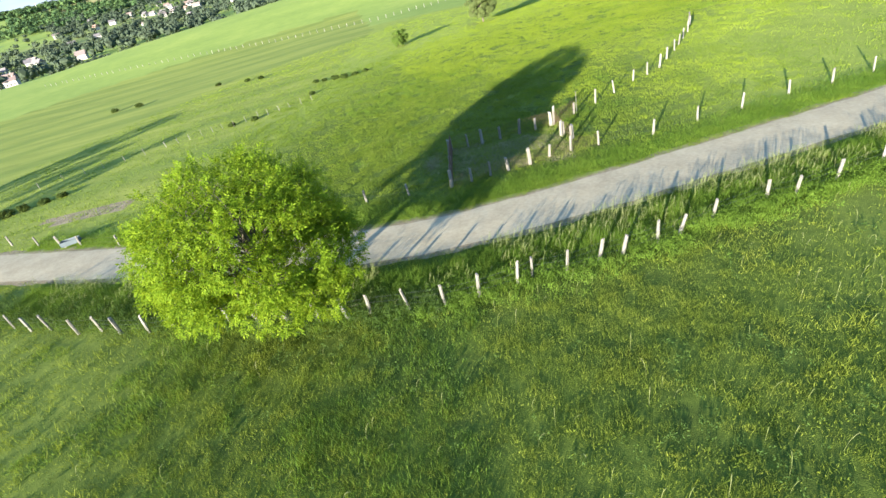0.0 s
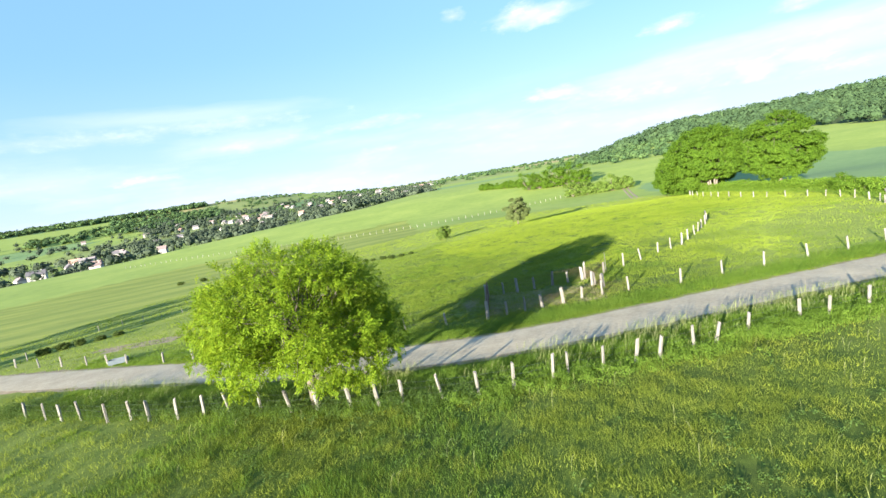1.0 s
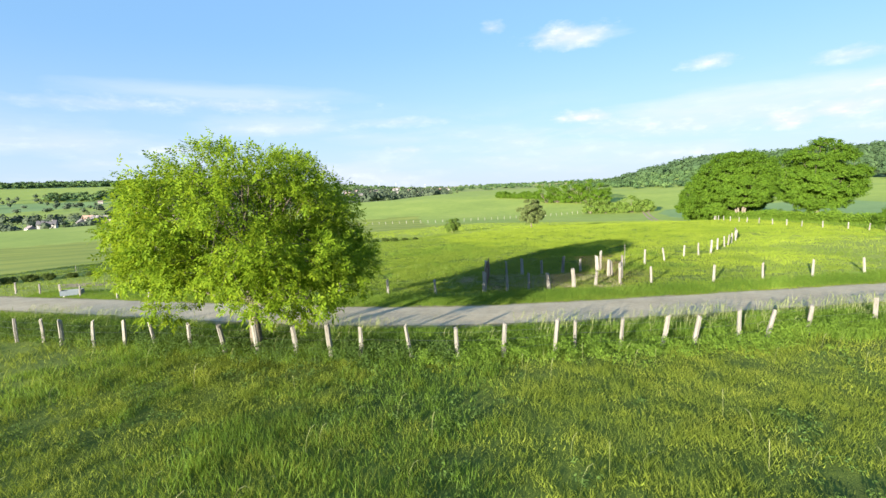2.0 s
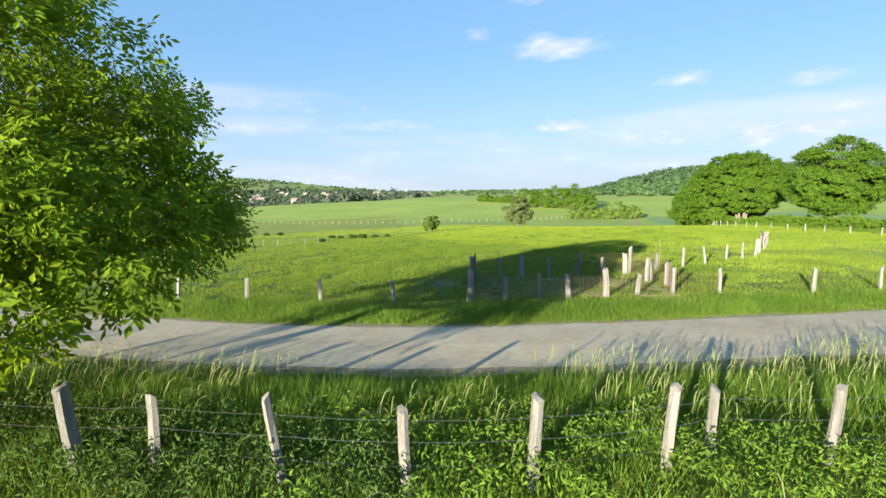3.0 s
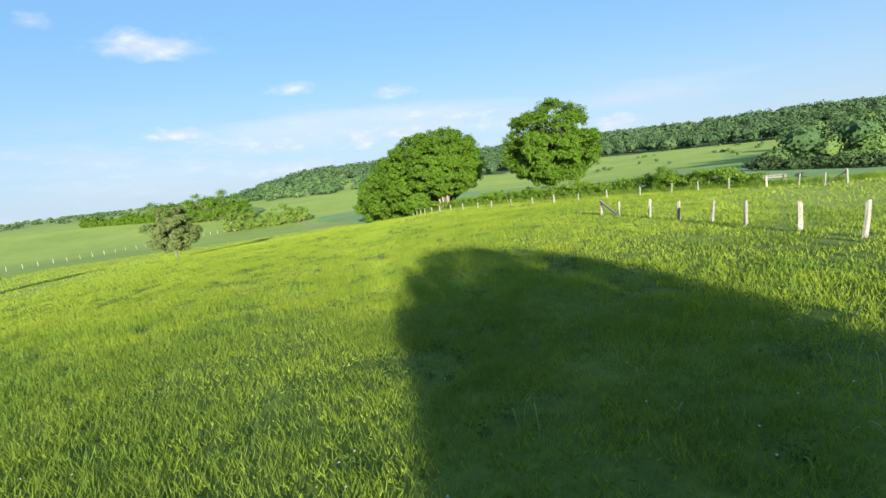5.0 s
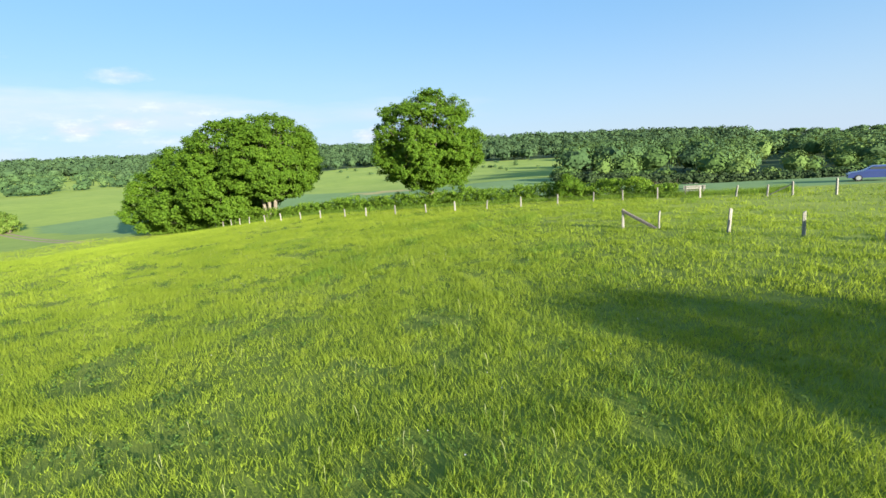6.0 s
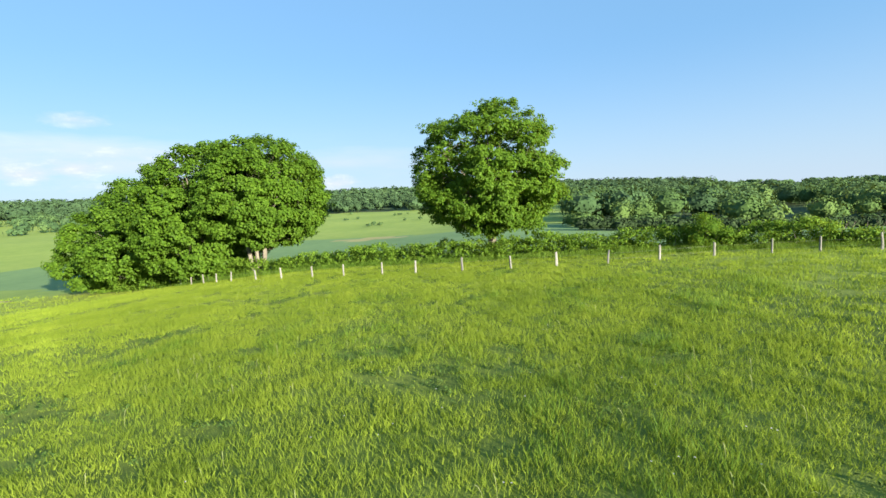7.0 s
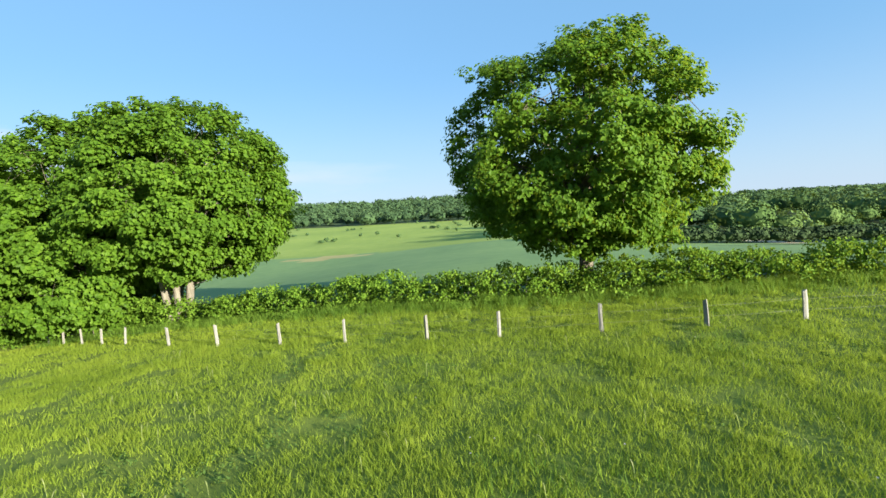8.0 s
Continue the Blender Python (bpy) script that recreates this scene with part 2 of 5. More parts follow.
BUSH_LEAF = material("bush_leaves", [(0.0, (0.05, 0.10, 0.02)), (0.5, (0.10, 0.17, 0.03)), (1.0, (0.18, 0.24, 0.06))], 0.4, 0.6, translucent=0.3, island=0.6, gloss=0.08)
GREY_LEAF = material("thin_grey_leaves", [(0.0, (0.07, 0.105, 0.035)), (1.0, (0.16, 0.205, 0.075))], 0.4, 0.6, translucent=0.3, island=0.6, gloss=0.08)
HEDGE_LEAF = material("hedge_leaves", [(0.0, (0.045, 0.10, 0.013)), (0.5, (0.10, 0.19, 0.02)), (0.88, (0.165, 0.26, 0.033)), (1.0, (0.19, 0.17, 0.05))], 0.4, 0.55, translucent=0.34, island=0.6, gloss=0.08)
WOODS = material("wood_crowns", [(0.0, (0.026, 0.058, 0.025)), (0.5, (0.048, 0.096, 0.036)), (1.0, (0.088, 0.148, 0.048))], 0.09, 0.9, 0.6, 0.9, local=False, fine=0.5, island=0.12, translucent=0.12, tint=0.65)
BROAD = material("fresh_crowns", [(0.0, (0.036, 0.076, 0.024)), (0.5, (0.064, 0.120, 0.032)), (1.0, (0.105, 0.165, 0.043))], 0.09, 0.9, 0.9, 0.9, local=False, fine=0.5, island=0.12, translucent=0.12, tint=0.65)
# Dimmer, slightly bluer than WOODS: distance haze put into the colour.
HILL = material("hazed_wood_crowns", [(0.0, (0.026, 0.056, 0.026)), (0.5, (0.043, 0.084, 0.036)), (1.0, (0.066, 0.116, 0.046))], 0.09, 0.9, local=False, fine=0.5, island=0.2, translucent=0.12, tint=0.5)
# Hedge leaves with the hedge's shade put into their colour.
SHADED_HEDGE = material("shaded_hedge_leaves", [(0.0, (0.012, 0.024, 0.010)), (0.5, (0.024, 0.046, 0.016)), (1.0, (0.045, 0.075, 0.025))], 0.12, 0.9, local=False, fine=0.6, island=0.5)
LIGHT = material("pale_crowns", [(0.0, (0.034, 0.058, 0.024)), (0.5, (0.056, 0.084, 0.036)), (1.0, (0.088, 0.112, 0.048))], 0.12, 0.9, 0.9, 0.9, local=False, fine=0.6, island=0.5)
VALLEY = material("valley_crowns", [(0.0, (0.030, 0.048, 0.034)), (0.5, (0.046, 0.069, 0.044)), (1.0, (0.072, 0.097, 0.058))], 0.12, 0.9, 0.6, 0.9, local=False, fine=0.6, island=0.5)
# White house plaster, greyed to paint in distance haze; masts and daisies share it.
PLASTER = material("hazed_plaster", [(0.0, (0.28, 0.275, 0.27)), (1.0, (0.46, 0.455, 0.44))], 0.3, 0.9, piece=0.5)
SLATE = material("roof_slate", [(0.0, (0.10, 0.10, 0.11)), (0.6, (0.17, 0.16, 0.17)), (1.0, (0.30, 0.17, 0.12))], 0.3, 0.8, piece=0.7)
GLASS_DARK = material("window_glass", [(0.0, (0.04, 0.05, 0.06)), (1.0, (0.07, 0.08, 0.09))], 1.0, 0.1, gloss=0.6)
CAR_PAINT = material("blue_car_paint", [(0.0, (0.03, 0.05, 0.16)), (1.0, (0.04, 0.06, 0.2))], 1.0, 0.25, gloss=0.6)
RUBBER = material("tyre_rubber", [(0.0, (0.02, 0.02, 0.02)), (1.0, (0.04, 0.04, 0.04))], 4.0, 0.9)
STEEL = material("wheel_steel", [(0.0, (0.45, 0.45, 0.46)), (1.0, (0.6, 0.6, 0.6))], 4.0, 0.4, metallic=0.7)
LAMP_GLASS = material("lamp_lens", [(0.0, (0.5, 0.5, 0.5)), (1.0, (0.7, 0.7, 0.7))], 3.0, 0.15, gloss=0.6)
TROUGH_BLUE = material("trough_plastic", [(0.0, (0.06, 0.085, 0.10)), (1.0, (0.11, 0.14, 0.165))], 2.0, 0.5)

# ---- helpers for building ----


def mesh_of(name, verts, faces, mat, smooth=False):
    """A mesh from arrays: faces is one array of n-gons of one size, or a list of such arrays."""
    me = bpy.data.meshes.new(name)
    groups = faces if isinstance(faces, list) else [faces]
    verts = np.asarray(verts, np.float32)
    loops = np.concatenate([np.asarray(g).ravel() for g in groups]).astype(np.int32)
    sizes = np.concatenate([np.full(len(g), np.asarray(g).shape[1]) for g in groups]).astype(np.int32)
    me.vertices.add(len(verts))
    me.vertices.foreach_set("co", verts.ravel())
    me.loops.add(len(loops))
    me.loops.foreach_set("vertex_index", loops)
    me.polygons.add(len(sizes))
    me.polygons.foreach_set("loop_start", np.concatenate([[0], np.cumsum(sizes)[:-1]]).astype(np.int32))
    me.polygons.foreach_set("loop_total", sizes)
    me.polygons.foreach_set("use_smooth", np.full(len(sizes), smooth))
    for m in mat if isinstance(mat, list) else [mat]:
        me.materials.append(m)
    me.update(calc_edges=True)
    me.validate()
    return me


def part(name, data, parent, mat=None, label="", at=None):
    """Links a mesh or bmesh as one object under its parent."""
    if isinstance(data, bmesh.types.BMesh):
        me = bpy.data.meshes.new(name)
        data.to_mesh(me)
        data.free()
        me.materials.append(mat)
        data = me
    ob = new(name, data)
    ob.parent = parent
    if at is not None:
        ob.matrix_basis = at
    if label:
        tagged(ob, label)
    return ob


def thing(name, label, category, group="", at=None, data=None, kind=""):
    ob = new(name, data)
    if at is not None:
        ob.matrix_basis = at
    return tagged(ob, label, category, group, kind)


def box(w, d, h, z=0.0, bevel=0.01, x=0.0, y=0.0):
    bm = bmesh.new()
    bmesh.ops.create_cube(bm, size=1.0, matrix=Matrix.Translation((x, y, z + h / 2)) @ Matrix.Diagonal((w, d, h, 1)))
    if bevel:
        bmesh.ops.bevel(bm, geom=bm.edges[:], offset=bevel, segments=1, affect="EDGES")
    return bm


def tube(path, radii, sides=6, rng=None, wobble=0.0):
    """Verts and quads of a tapered tube along points."""
    path, n = np.asarray(path, float), len(path)
    verts = []
    for k in range(n):
        d = path[min(k + 1, n - 1)] - path[max(k - 1, 0)]
        d = d / (np.linalg.norm(d) + 1e-9)
        a = np.cross(d, (0.3, 0.9, 0.2) if abs(d[2]) > 0.8 else (0, 0, 1))
        a /= np.linalg.norm(a)
        b = np.cross(d, a)
        for s in range(sides):
            w = 2 * math.pi * s / sides
            r = radii[k] * (1 + (rng.uniform(-wobble, wobble) if wobble else 0))
            verts.append(path[k] + r * (math.cos(w) * a + math.sin(w) * b))
    quads = [(k * sides + s, k * sides + (s + 1) % sides, (k + 1) * sides + (s + 1) % sides, (k + 1) * sides + s) for k in range(n - 1) for s in range(sides)]
    return np.array(verts), np.array(quads)


def joined(pieces):
    verts, faces, start = [], [], 0
    for v, f in pieces:
        verts.append(v)
        faces.append(np.asarray(f) + start)
        start += len(v)
    return np.concatenate(verts), np.concatenate(faces)


def smooth(a, b, x):
    s = np.clip((np.asarray(x, float) - a) / (b - a), 0, 1)
    return s * s * (3 - 2 * s)


# ---- the lie of the land ----
SLOPES = (2.529, -5.072, 0.211, -3.87, 1.461, 1.019, 4.53, -2.739, -0.759, -5.599, 3.94, 1.618, 1.193, -1.97, 2.604)
CENTRE = (0.0, 40.0)


def land(x, y):
    """The height of the ground: a gentle meadow spur near by, a bowl and a valley beyond, hills all round."""
    x, y = np.asarray(x, float), np.asarray(y, float)
    u, v = np.tanh(x / 140), np.tanh((y - 50) / 140)
    z, k = 0.0, 0
    for i in range(5):
        for j in range(5 - i):
            z, k = z + SLOPES[k] * u**i * v**j, k + 1
    z = z - 2.6 * smooth(98, 150, y) * smooth(-40, 62, x)
    z = z - (1.2 * (1 - smooth(95, 150, y)) + 3.0 * (1 - smooth(35, 100, y))) * smooth(62, 125, x)
    d, az = np.hypot(x - CENTRE[0], y - CENTRE[1]), np.degrees(np.arctan2(x - CENTRE[0], y - CENTRE[1]))
    ahead = smooth(-30, -6, az)
    left, right = 1 - ahead, smooth(7, 24, az)
    mid = ahead * (1 - right)
    crest = np.interp(az, (-44, -30, -20, -9, 12), (-2.5, 0.8, 2.6, 4.2, 4.6))
    over = np.interp(d, (340, 540, 850, 1350, 2500, 4600), (0.0, -14.0, -9.0, 8.0, 98.0, 104.0)) - crest * smooth(340, 540, d)
    beyond = np.interp(d, (340, 480, 720, 1300, 3000, 4600), (0.0, 0.6, -14.0, -2.0, 22.0, 24.0))
    hill = np.interp(d, (170, 250, 330, 450, 600, 850, 1500), (-0.5, 0.2, 2.6, 8.4, 19.5, 40.0, 46.0)) * np.interp(az, (12, 17, 24, 32, 50, 57, 64, 74, 86, 96, 105, 120), (0.62, 0.84, 0.92, 0.92, 0.98, 0.93, 0.90, 0.90, 0.72, 0.5, 0.33, 0.14))
    far = left * (crest + over) + mid * (crest + beyond) + right * hill
    z = z + (far - z) * smooth(150, 330, d) * smooth(-160, -110, az) * (1 - smooth(125, 165, az))
    return z


def patches(x, y, size, seed=0):
    """Smooth random patches between 0 and 1, about size metres across."""
    out, weight = 0.0, 0.0
    for k, share in ((1.0, 0.6), (2.1, 0.4)):
        u, w = np.asarray(x, float) * k / size + 37.1 * seed, np.asarray(y, float) * k / size + 11.7 * seed
        i, j = np.floor(u), np.floor(w)
        a, b = u - i, w - j
        a, b = a * a * (3 - 2 * a), b * b * (3 - 2 * b)
        dice = lambda p, q: np.modf(np.abs(np.sin(p * 127.1 + q * 311.7 + seed * 7.3) * 43758.5453))[0]
        low, top = dice(i, j) * (1 - a) + dice(i + 1, j) * a, dice(i, j + 1) * (1 - a) + dice(i + 1, j + 1) * a
        out, weight = out + share * (low * (1 - b) + top * b), weight + share
    return out / weight


def lump(x, y):
    """Small unevenness of the meadow."""
    return 0.018 * np.sin(1.3 * x + 0.7 * y) * np.sin(0.9 * y - 0.5 * x) + 0.014 * np.sin(2.9 * x - 1.1 * y + 1.0) * np.sin(2.3 * y + 0.6 * x)


def road_line(x):
    s = np.asarray(x, float) + 6
    return 17.9 + 0.29 * np.sqrt(s * s + 64) - 0.03 * s


def hedge_line(y):
    y = np.asarray(y, float)
    return 52.0 + 1.6 * np.sin((y - 58) / 16.0) * np.exp(-((y - 66) / 22.0) ** 2) + 0.09 * np.maximum(y - 90, 0) + 1.2 * smooth(58, 72, y)


def rise(x, y):
    return float(land(x, y))


PATH_STRETCH = [(-2, 2), (-3, 12), (-4, 24), (-4, 34), (-2, 44), (0, 56), (3, 68), (13, 76), (28, 87), (42, 91), (38, 106)]


def stretch_gap(x, y):
    """How far a place lies from the meadow's much-seen stretch."""
    best = np.full(np.shape(x), 1e9)
    for (x0, y0), (x1, y1) in zip(PATH_STRETCH, PATH_STRETCH[1:]):
        ex, ey = x1 - x0, y1 - y0
        s = np.clip(((x - x0) * ex + (y - y0) * ey) / (ex * ex + ey * ey), 0, 1)
        best = np.minimum(best, np.hypot(x - x0 - s * ex, y - y0 - s * ey))
    return best


def near_axis(half, count, reach, centre):
    s = np.linspace(-1, 1, count)
    a = math.asinh(reach / half)
    return centre + half * np.sinh(a * s)


gx, gy = near_axis(40, 310, 4600, 5), near_axis(40, 310, 4600, 50)
GX, GY = np.meshgrid(gx, gy)
GZ = land(GX, GY) + lump(GX, GY) * (1 - smooth(60, 140, np.hypot(GX - 5, GY - 50))) * smooth(1.9, 3.2, np.abs(GY - road_line(GX)))
n = len(gx)
idx = np.arange(n * n).reshape(n, n)
quads = np.stack([idx[:-1, :-1], idx[:-1, 1:], idx[1:, 1:], idx[1:, :-1]], -1).reshape(-1, 4)
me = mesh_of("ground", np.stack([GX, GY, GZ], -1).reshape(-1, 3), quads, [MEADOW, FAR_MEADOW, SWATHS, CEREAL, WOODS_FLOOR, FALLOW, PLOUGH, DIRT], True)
# Strength of the thatch and painted blade shade, most along the much-seen stretch.
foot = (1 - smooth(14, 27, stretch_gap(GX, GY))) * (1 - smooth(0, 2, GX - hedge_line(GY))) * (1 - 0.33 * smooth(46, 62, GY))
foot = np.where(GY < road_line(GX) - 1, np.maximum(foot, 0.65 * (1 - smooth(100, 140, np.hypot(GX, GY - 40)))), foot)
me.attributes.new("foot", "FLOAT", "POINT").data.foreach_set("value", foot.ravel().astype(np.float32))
cx = np.stack([GX, GY], -1).reshape(-1, 2)[quads].mean(1)
X, Y = cx[:, 0], cx[:, 1]
dist, az = np.hypot(X, Y - 40), np.degrees(np.arctan2(X, Y - 40))
slot = np.zeros(len(X), np.int32)
slot[dist > 130] = 1
slot[(X < -24) & (Y > 34) & (dist < 200) & (az < -12)] = 2
slot[(X > hedge_line(Y) + 2.5) & (Y > 20) & (Y < 230) & (X < 150 + 4 * np.sin(Y / 21.0)) & (az > 22) & (Y > road_line(X) + 2)] = 3
slot[np.hypot((X - 146) / 5.5, (Y - 152) / 13) < 1] = 5
patch = np.sin(X / 170.0 + 1.7) * np.sin(Y / 210.0 + 0.4)
slot[(dist > 700) & (patch > 0.35)] = 6
slot[(dist > 700) & (patch < -0.45)] = 3
slot[(dist > 1500) & (np.sin(X / 260.0) * np.sin(Y / 340.0 + 2) > 0.55)] = 5
slot[(az < -37) & (az > -64) & (dist > 1500) & (dist < 2250)] = 1
slot[(az > -32) & (az < -21) & (dist > 1650) & (dist < 2350)] = 6
slot[(az > 12) & (az < 150) & (dist > 600)] = 4
slot[(az > 32) & (az < 96) & (dist > np.interp(az, (36, 44, 52, 57, 64, 73, 80, 96), (420, 340, 425, 425, 400, 375, 375, 430)) + 4)] = 4
slot[(X > 121) & (X < 480) & (Y < 72 + 0.1 * X) & (Y > -220)] = 4
slot[np.hypot((X + 41) / 5, (Y - 39.5) / 1.6) < 1] = 7
me.polygons.foreach_set("material_index", slot)
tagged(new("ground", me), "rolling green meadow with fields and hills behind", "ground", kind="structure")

# The lane: a cambered strip with a crumbling edge of bare soil.
rx = np.linspace(-130, 130, 521)
ry = road_line(rx)
dx, dy = np.gradient(rx), np.gradient(ry)
length = np.hypot(dx, dy)
nx, ny = -dy / length, dx / length


def strip(offsets, lifts, wander=0.0, seed=1):
    rng = np.random.default_rng(seed)
    verts = []
    for k, (o, l) in enumerate(zip(offsets, lifts)):
        w = wander * (np.interp(np.arange(len(rx)), np.arange(0, len(rx), 2), rng.normal(0, 1, (len(rx) + 1) // 2))) if k in (0, len(offsets) - 1) else 0
        x, y = rx + nx * (o + w), ry + ny * (o + w)
        verts.append(np.stack([x, y, land(x, y) + l], -1))
    v = np.concatenate(verts)
    m = len(rx)
    ids = np.arange(len(offsets) * m).reshape(len(offsets), m)
    return v, np.stack([ids[:-1, :-1], ids[:-1, 1:], ids[1:, 1:], ids[1:, :-1]], -1).reshape(-1, 4)


v, f = strip([-2.55, -2.1, 2.1, 2.75], [0.0, 0.035, 0.035, 0.0], 0.12, 3)
tagged(new("road_shoulder", mesh_of("road_shoulder", v, f, DIRT)), "bare brown soil along the edges of the lane", "verge", kind="structure")
v, f = strip([-2.06, -1.98, -1.0, 0.0, 1.0, 1.98, 2.06], [0.037, 0.043, 0.057, 0.063, 0.057, 0.043, 0.037], 0.06, 4)
tagged(new("road", mesh_of("road", v, f, ASPHALT)), "narrow pale grey asphalt country lane", "road", kind="structure")

# A rutted farm track from the end of the hedge to the far bushes.
ty = np.linspace(158, 242, 85)
for side in (-0.9, 0.9):
    tx = np.interp(ty, (128, 142, 165, 200, 242), (52.5, 51.0, 51.5, 60.0, 70.0)) + side
    rut = [np.stack([tx + w, ty, land(tx + w, ty) + lift], -1) for w, lift in ((-0.45, 0.0), (-0.3, 0.05), (0.3, 0.05), (0.45, 0.0))]
    ids = np.arange(4 * len(ty)).reshape(4, len(ty))
    f = np.stack([ids[:-1, :-1], ids[1:, :-1], ids[1:, 1:], ids[:-1, 1:]], -1).reshape(-1, 4)
    tagged(new("farm_track", mesh_of("farm_track", np.concatenate(rut), f, DIRT)), "bare rut of a farm track through the meadow", "track", kind="structure")

# Two wheel tracks through the standing crop.
for line in (((55.4, 56.6), (62.0, 59.4), (74.1, 62.5), (98.1, 68.5)), ((58.4, 59.4), (63.0, 61.6), (69.1, 63.1), (96.0, 69.9))):
    tx = np.linspace(line[0][0], line[-1][0], 60)
    ty = np.interp(tx, *zip(*line))
    rut = [np.stack([tx, ty + w, land(tx, ty + w) + 0.03], -1) for w in (-0.3, 0.3)]
    ids = np.arange(120).reshape(2, 60)
    f = np.stack([ids[:-1, :-1], ids[:-1, 1:], ids[1:, 1:], ids[1:, :-1]], -1).reshape(-1, 4)
    tagged(new("crop_track", mesh_of("crop_track", np.concatenate(rut), f, WOODS_FLOOR)), "dark wheel track through the green crop", "track", kind="structure")

# ---- fences ----
def stake_mesh(seed, h, r):
    """A cleft stake: five or six uneven sides, a slight bow, a worn slanting head."""
    rng = np.random.default_rng(seed)
    sides, rings = 6, 6
    spread = rng.uniform(0.75, 1.2, sides)
    flat = rng.uniform(0.7, 1.0)
    bow = rng.uniform(-0.03, 0.03, 2)
    verts = []
    for k in range(rings):
        s = k / (rings - 1)
        for j in range(sides):
            w = 2 * math.pi * j / sides
            q = r * spread[j] * (1.05 - 0.14 * s) * (1 + rng.uniform(-0.06, 0.06))
            top = (0.05 * math.cos(w + seed) + rng.uniform(-0.012, 0.012)) if k == rings - 1 else 0
            verts.append((q * math.cos(w) + bow[0] * math.sin(3 * s), flat * q * math.sin(w) + bow[1] * math.sin(3 * s), -0.3 + (h + 0.3) * s + top))
    verts.append((bow[0] * math.sin(3), bow[1] * math.sin(3), h + 0.015))
    faces = [(k * sides + j, k * sides + (j + 1) % sides, (k + 1) * sides + (j + 1) % sides, (k + 1) * sides + j) for k in range(rings - 1) for j in range(sides)]
    last = (rings - 1) * sides
    caps = [(last + j, last + (j + 1) % sides, len(verts) - 1) for j in range(sides)]
    return mesh_of("post", np.array(verts), [np.array(faces), np.array(caps)], POST_WOOD)


STAKES = [stake_mesh(s, 1.12, 0.092) for s in range(8)]
THICK = [stake_mesh(20 + s, 1.22, 0.115) for s in range(3)]
DICE = random.Random(7)


def post(parent, x, y, tall=1.0, thick=False, lean=None, wide=1.0, label=""):
    data = DICE.choice(THICK if thick else STAKES)
    a, b = lean if lean else (DICE.gauss(0, 2.2), DICE.gauss(0, 2.2))
    s = tall * DICE.uniform(0.94, 1.06)
    at = pose(x, y, rise(x, y), a, b) @ pose(0, 0, 0, 0, 0, DICE.uniform(0, 360)) @ Matrix.Diagonal((wide, wide, s, 1))
    return part("post", data, parent, label=label, at=at)


def wire(parent, points, heights, radius=0.003, sag=0.02, name="wire"):
    """Strands of wire from post to post."""
    for h in heights:
        path = []
        for (x0, y0), (x1, y1) in zip(points, points[1:]):
            for s in (0.0, 0.5):
                x, y = x0 + s * (x1 - x0), y0 + s * (y1 - y0)
                path.append((x, y, rise(x, y) + h - sag * 4 * s * (1 - s)))
        x, y = points[-1]
        path.append((x, y, rise(x, y) + h))
        v, f = tube(path, [radius] * len(path), 3)
        part(name, mesh_of("wire", v, f, WIRE), parent)


# Along the near side of the lane.
near = [(-33.6, 19.7), (-31.4, 18.9), (-29.5, 18.1), (-27.9, 17.8), (-25.2, 16.7), (-23.6, 16.5), (-22.0, 15.9), (-20.0, 15.5), (-18.4, 15.4), (-16.9, 15.3), (-14.9, 14.8),
        (-13.0, 14.2), (-11.6, 14.1), (-9.8, 13.7), (-8.3, 13.6), (-7.25, 13.65), (-5.25, 13.45), (-3.5, 13.35), (-1.9, 13.5), (0.0, 13.95), (0.75, 14.3), (2.35, 14.3), (4.0, 14.7),
        (5.15, 14.8), (7.0, 15.3), (8.2, 15.7), (10.05, 16.4), (13.1, 17.3), (14.5, 17.2), (17.0, 18.1), (19.8, 18.9), (22.9, 19.8), (26.2, 20.8), (29.6, 21.9)]
fence = thing("lane_fence", "weathered grey stakes with plain wire along the lane", "fence", "field fences")
LEANS = {9: -10, 11: -8, 13: -6, 14: -5, 16: -8, 18: 4, 19: 5, 21: 6, 22: 12, 23: 9, 25: 13, 26: 9}  # degrees along the lane
for k, (x, y) in enumerate(near):
    post(fence, x, y, 1.06, thick=k in (14, 16, 24), lean=(DICE.gauss(0, 2), LEANS.get(k, DICE.gauss(0, 3))))
wire(fence, near, (0.35, 0.68, 0.98))

# Along the far side of the lane, from the hollow to the bend.
far_side = [(-57.3, 42.2), (-55.3, 39.0), (-50.0, 36.6), (-45.8, 34.9), (-41.2, 32.9), (-38.0, 31.8), (-35.3, 30.8), (-30.4, 28.9), (-27.3, 28.2), (-22.8, 27.6), (-19.0, 27.4), (-15.8, 27.4), (-12.6, 27.3), (-9.2, 26.9), (-6.0, 26.6), (-2.95, 26.5)]
fence = thing("meadow_fence", "low grey stakes with wire edging the meadow", "fence", "field fences")
for x, y in far_side[:-1]:
    post(fence, x, y, 0.86)
wire(fence, far_side, (0.35, 0.75), radius=0.003)
right_side = [(8.0, 28.8), (11.8, 28.7), (15.3, 29.6), (18.8, 30.4), (22.6, 31.3), (25.9, 31.8), (29.3, 32.5), (32.6, 33.2), (36.2, 34.2), (39.8, 35.3), (43.5, 36.5)]
fence = thing("meadow_fence", "grey stakes with wire on the sunny verge", "fence", "field fences")
for x, y in right_side:
    post(fence, x, y, 0.98)
wire(fence, right_side, (0.35, 0.8), radius=0.003)

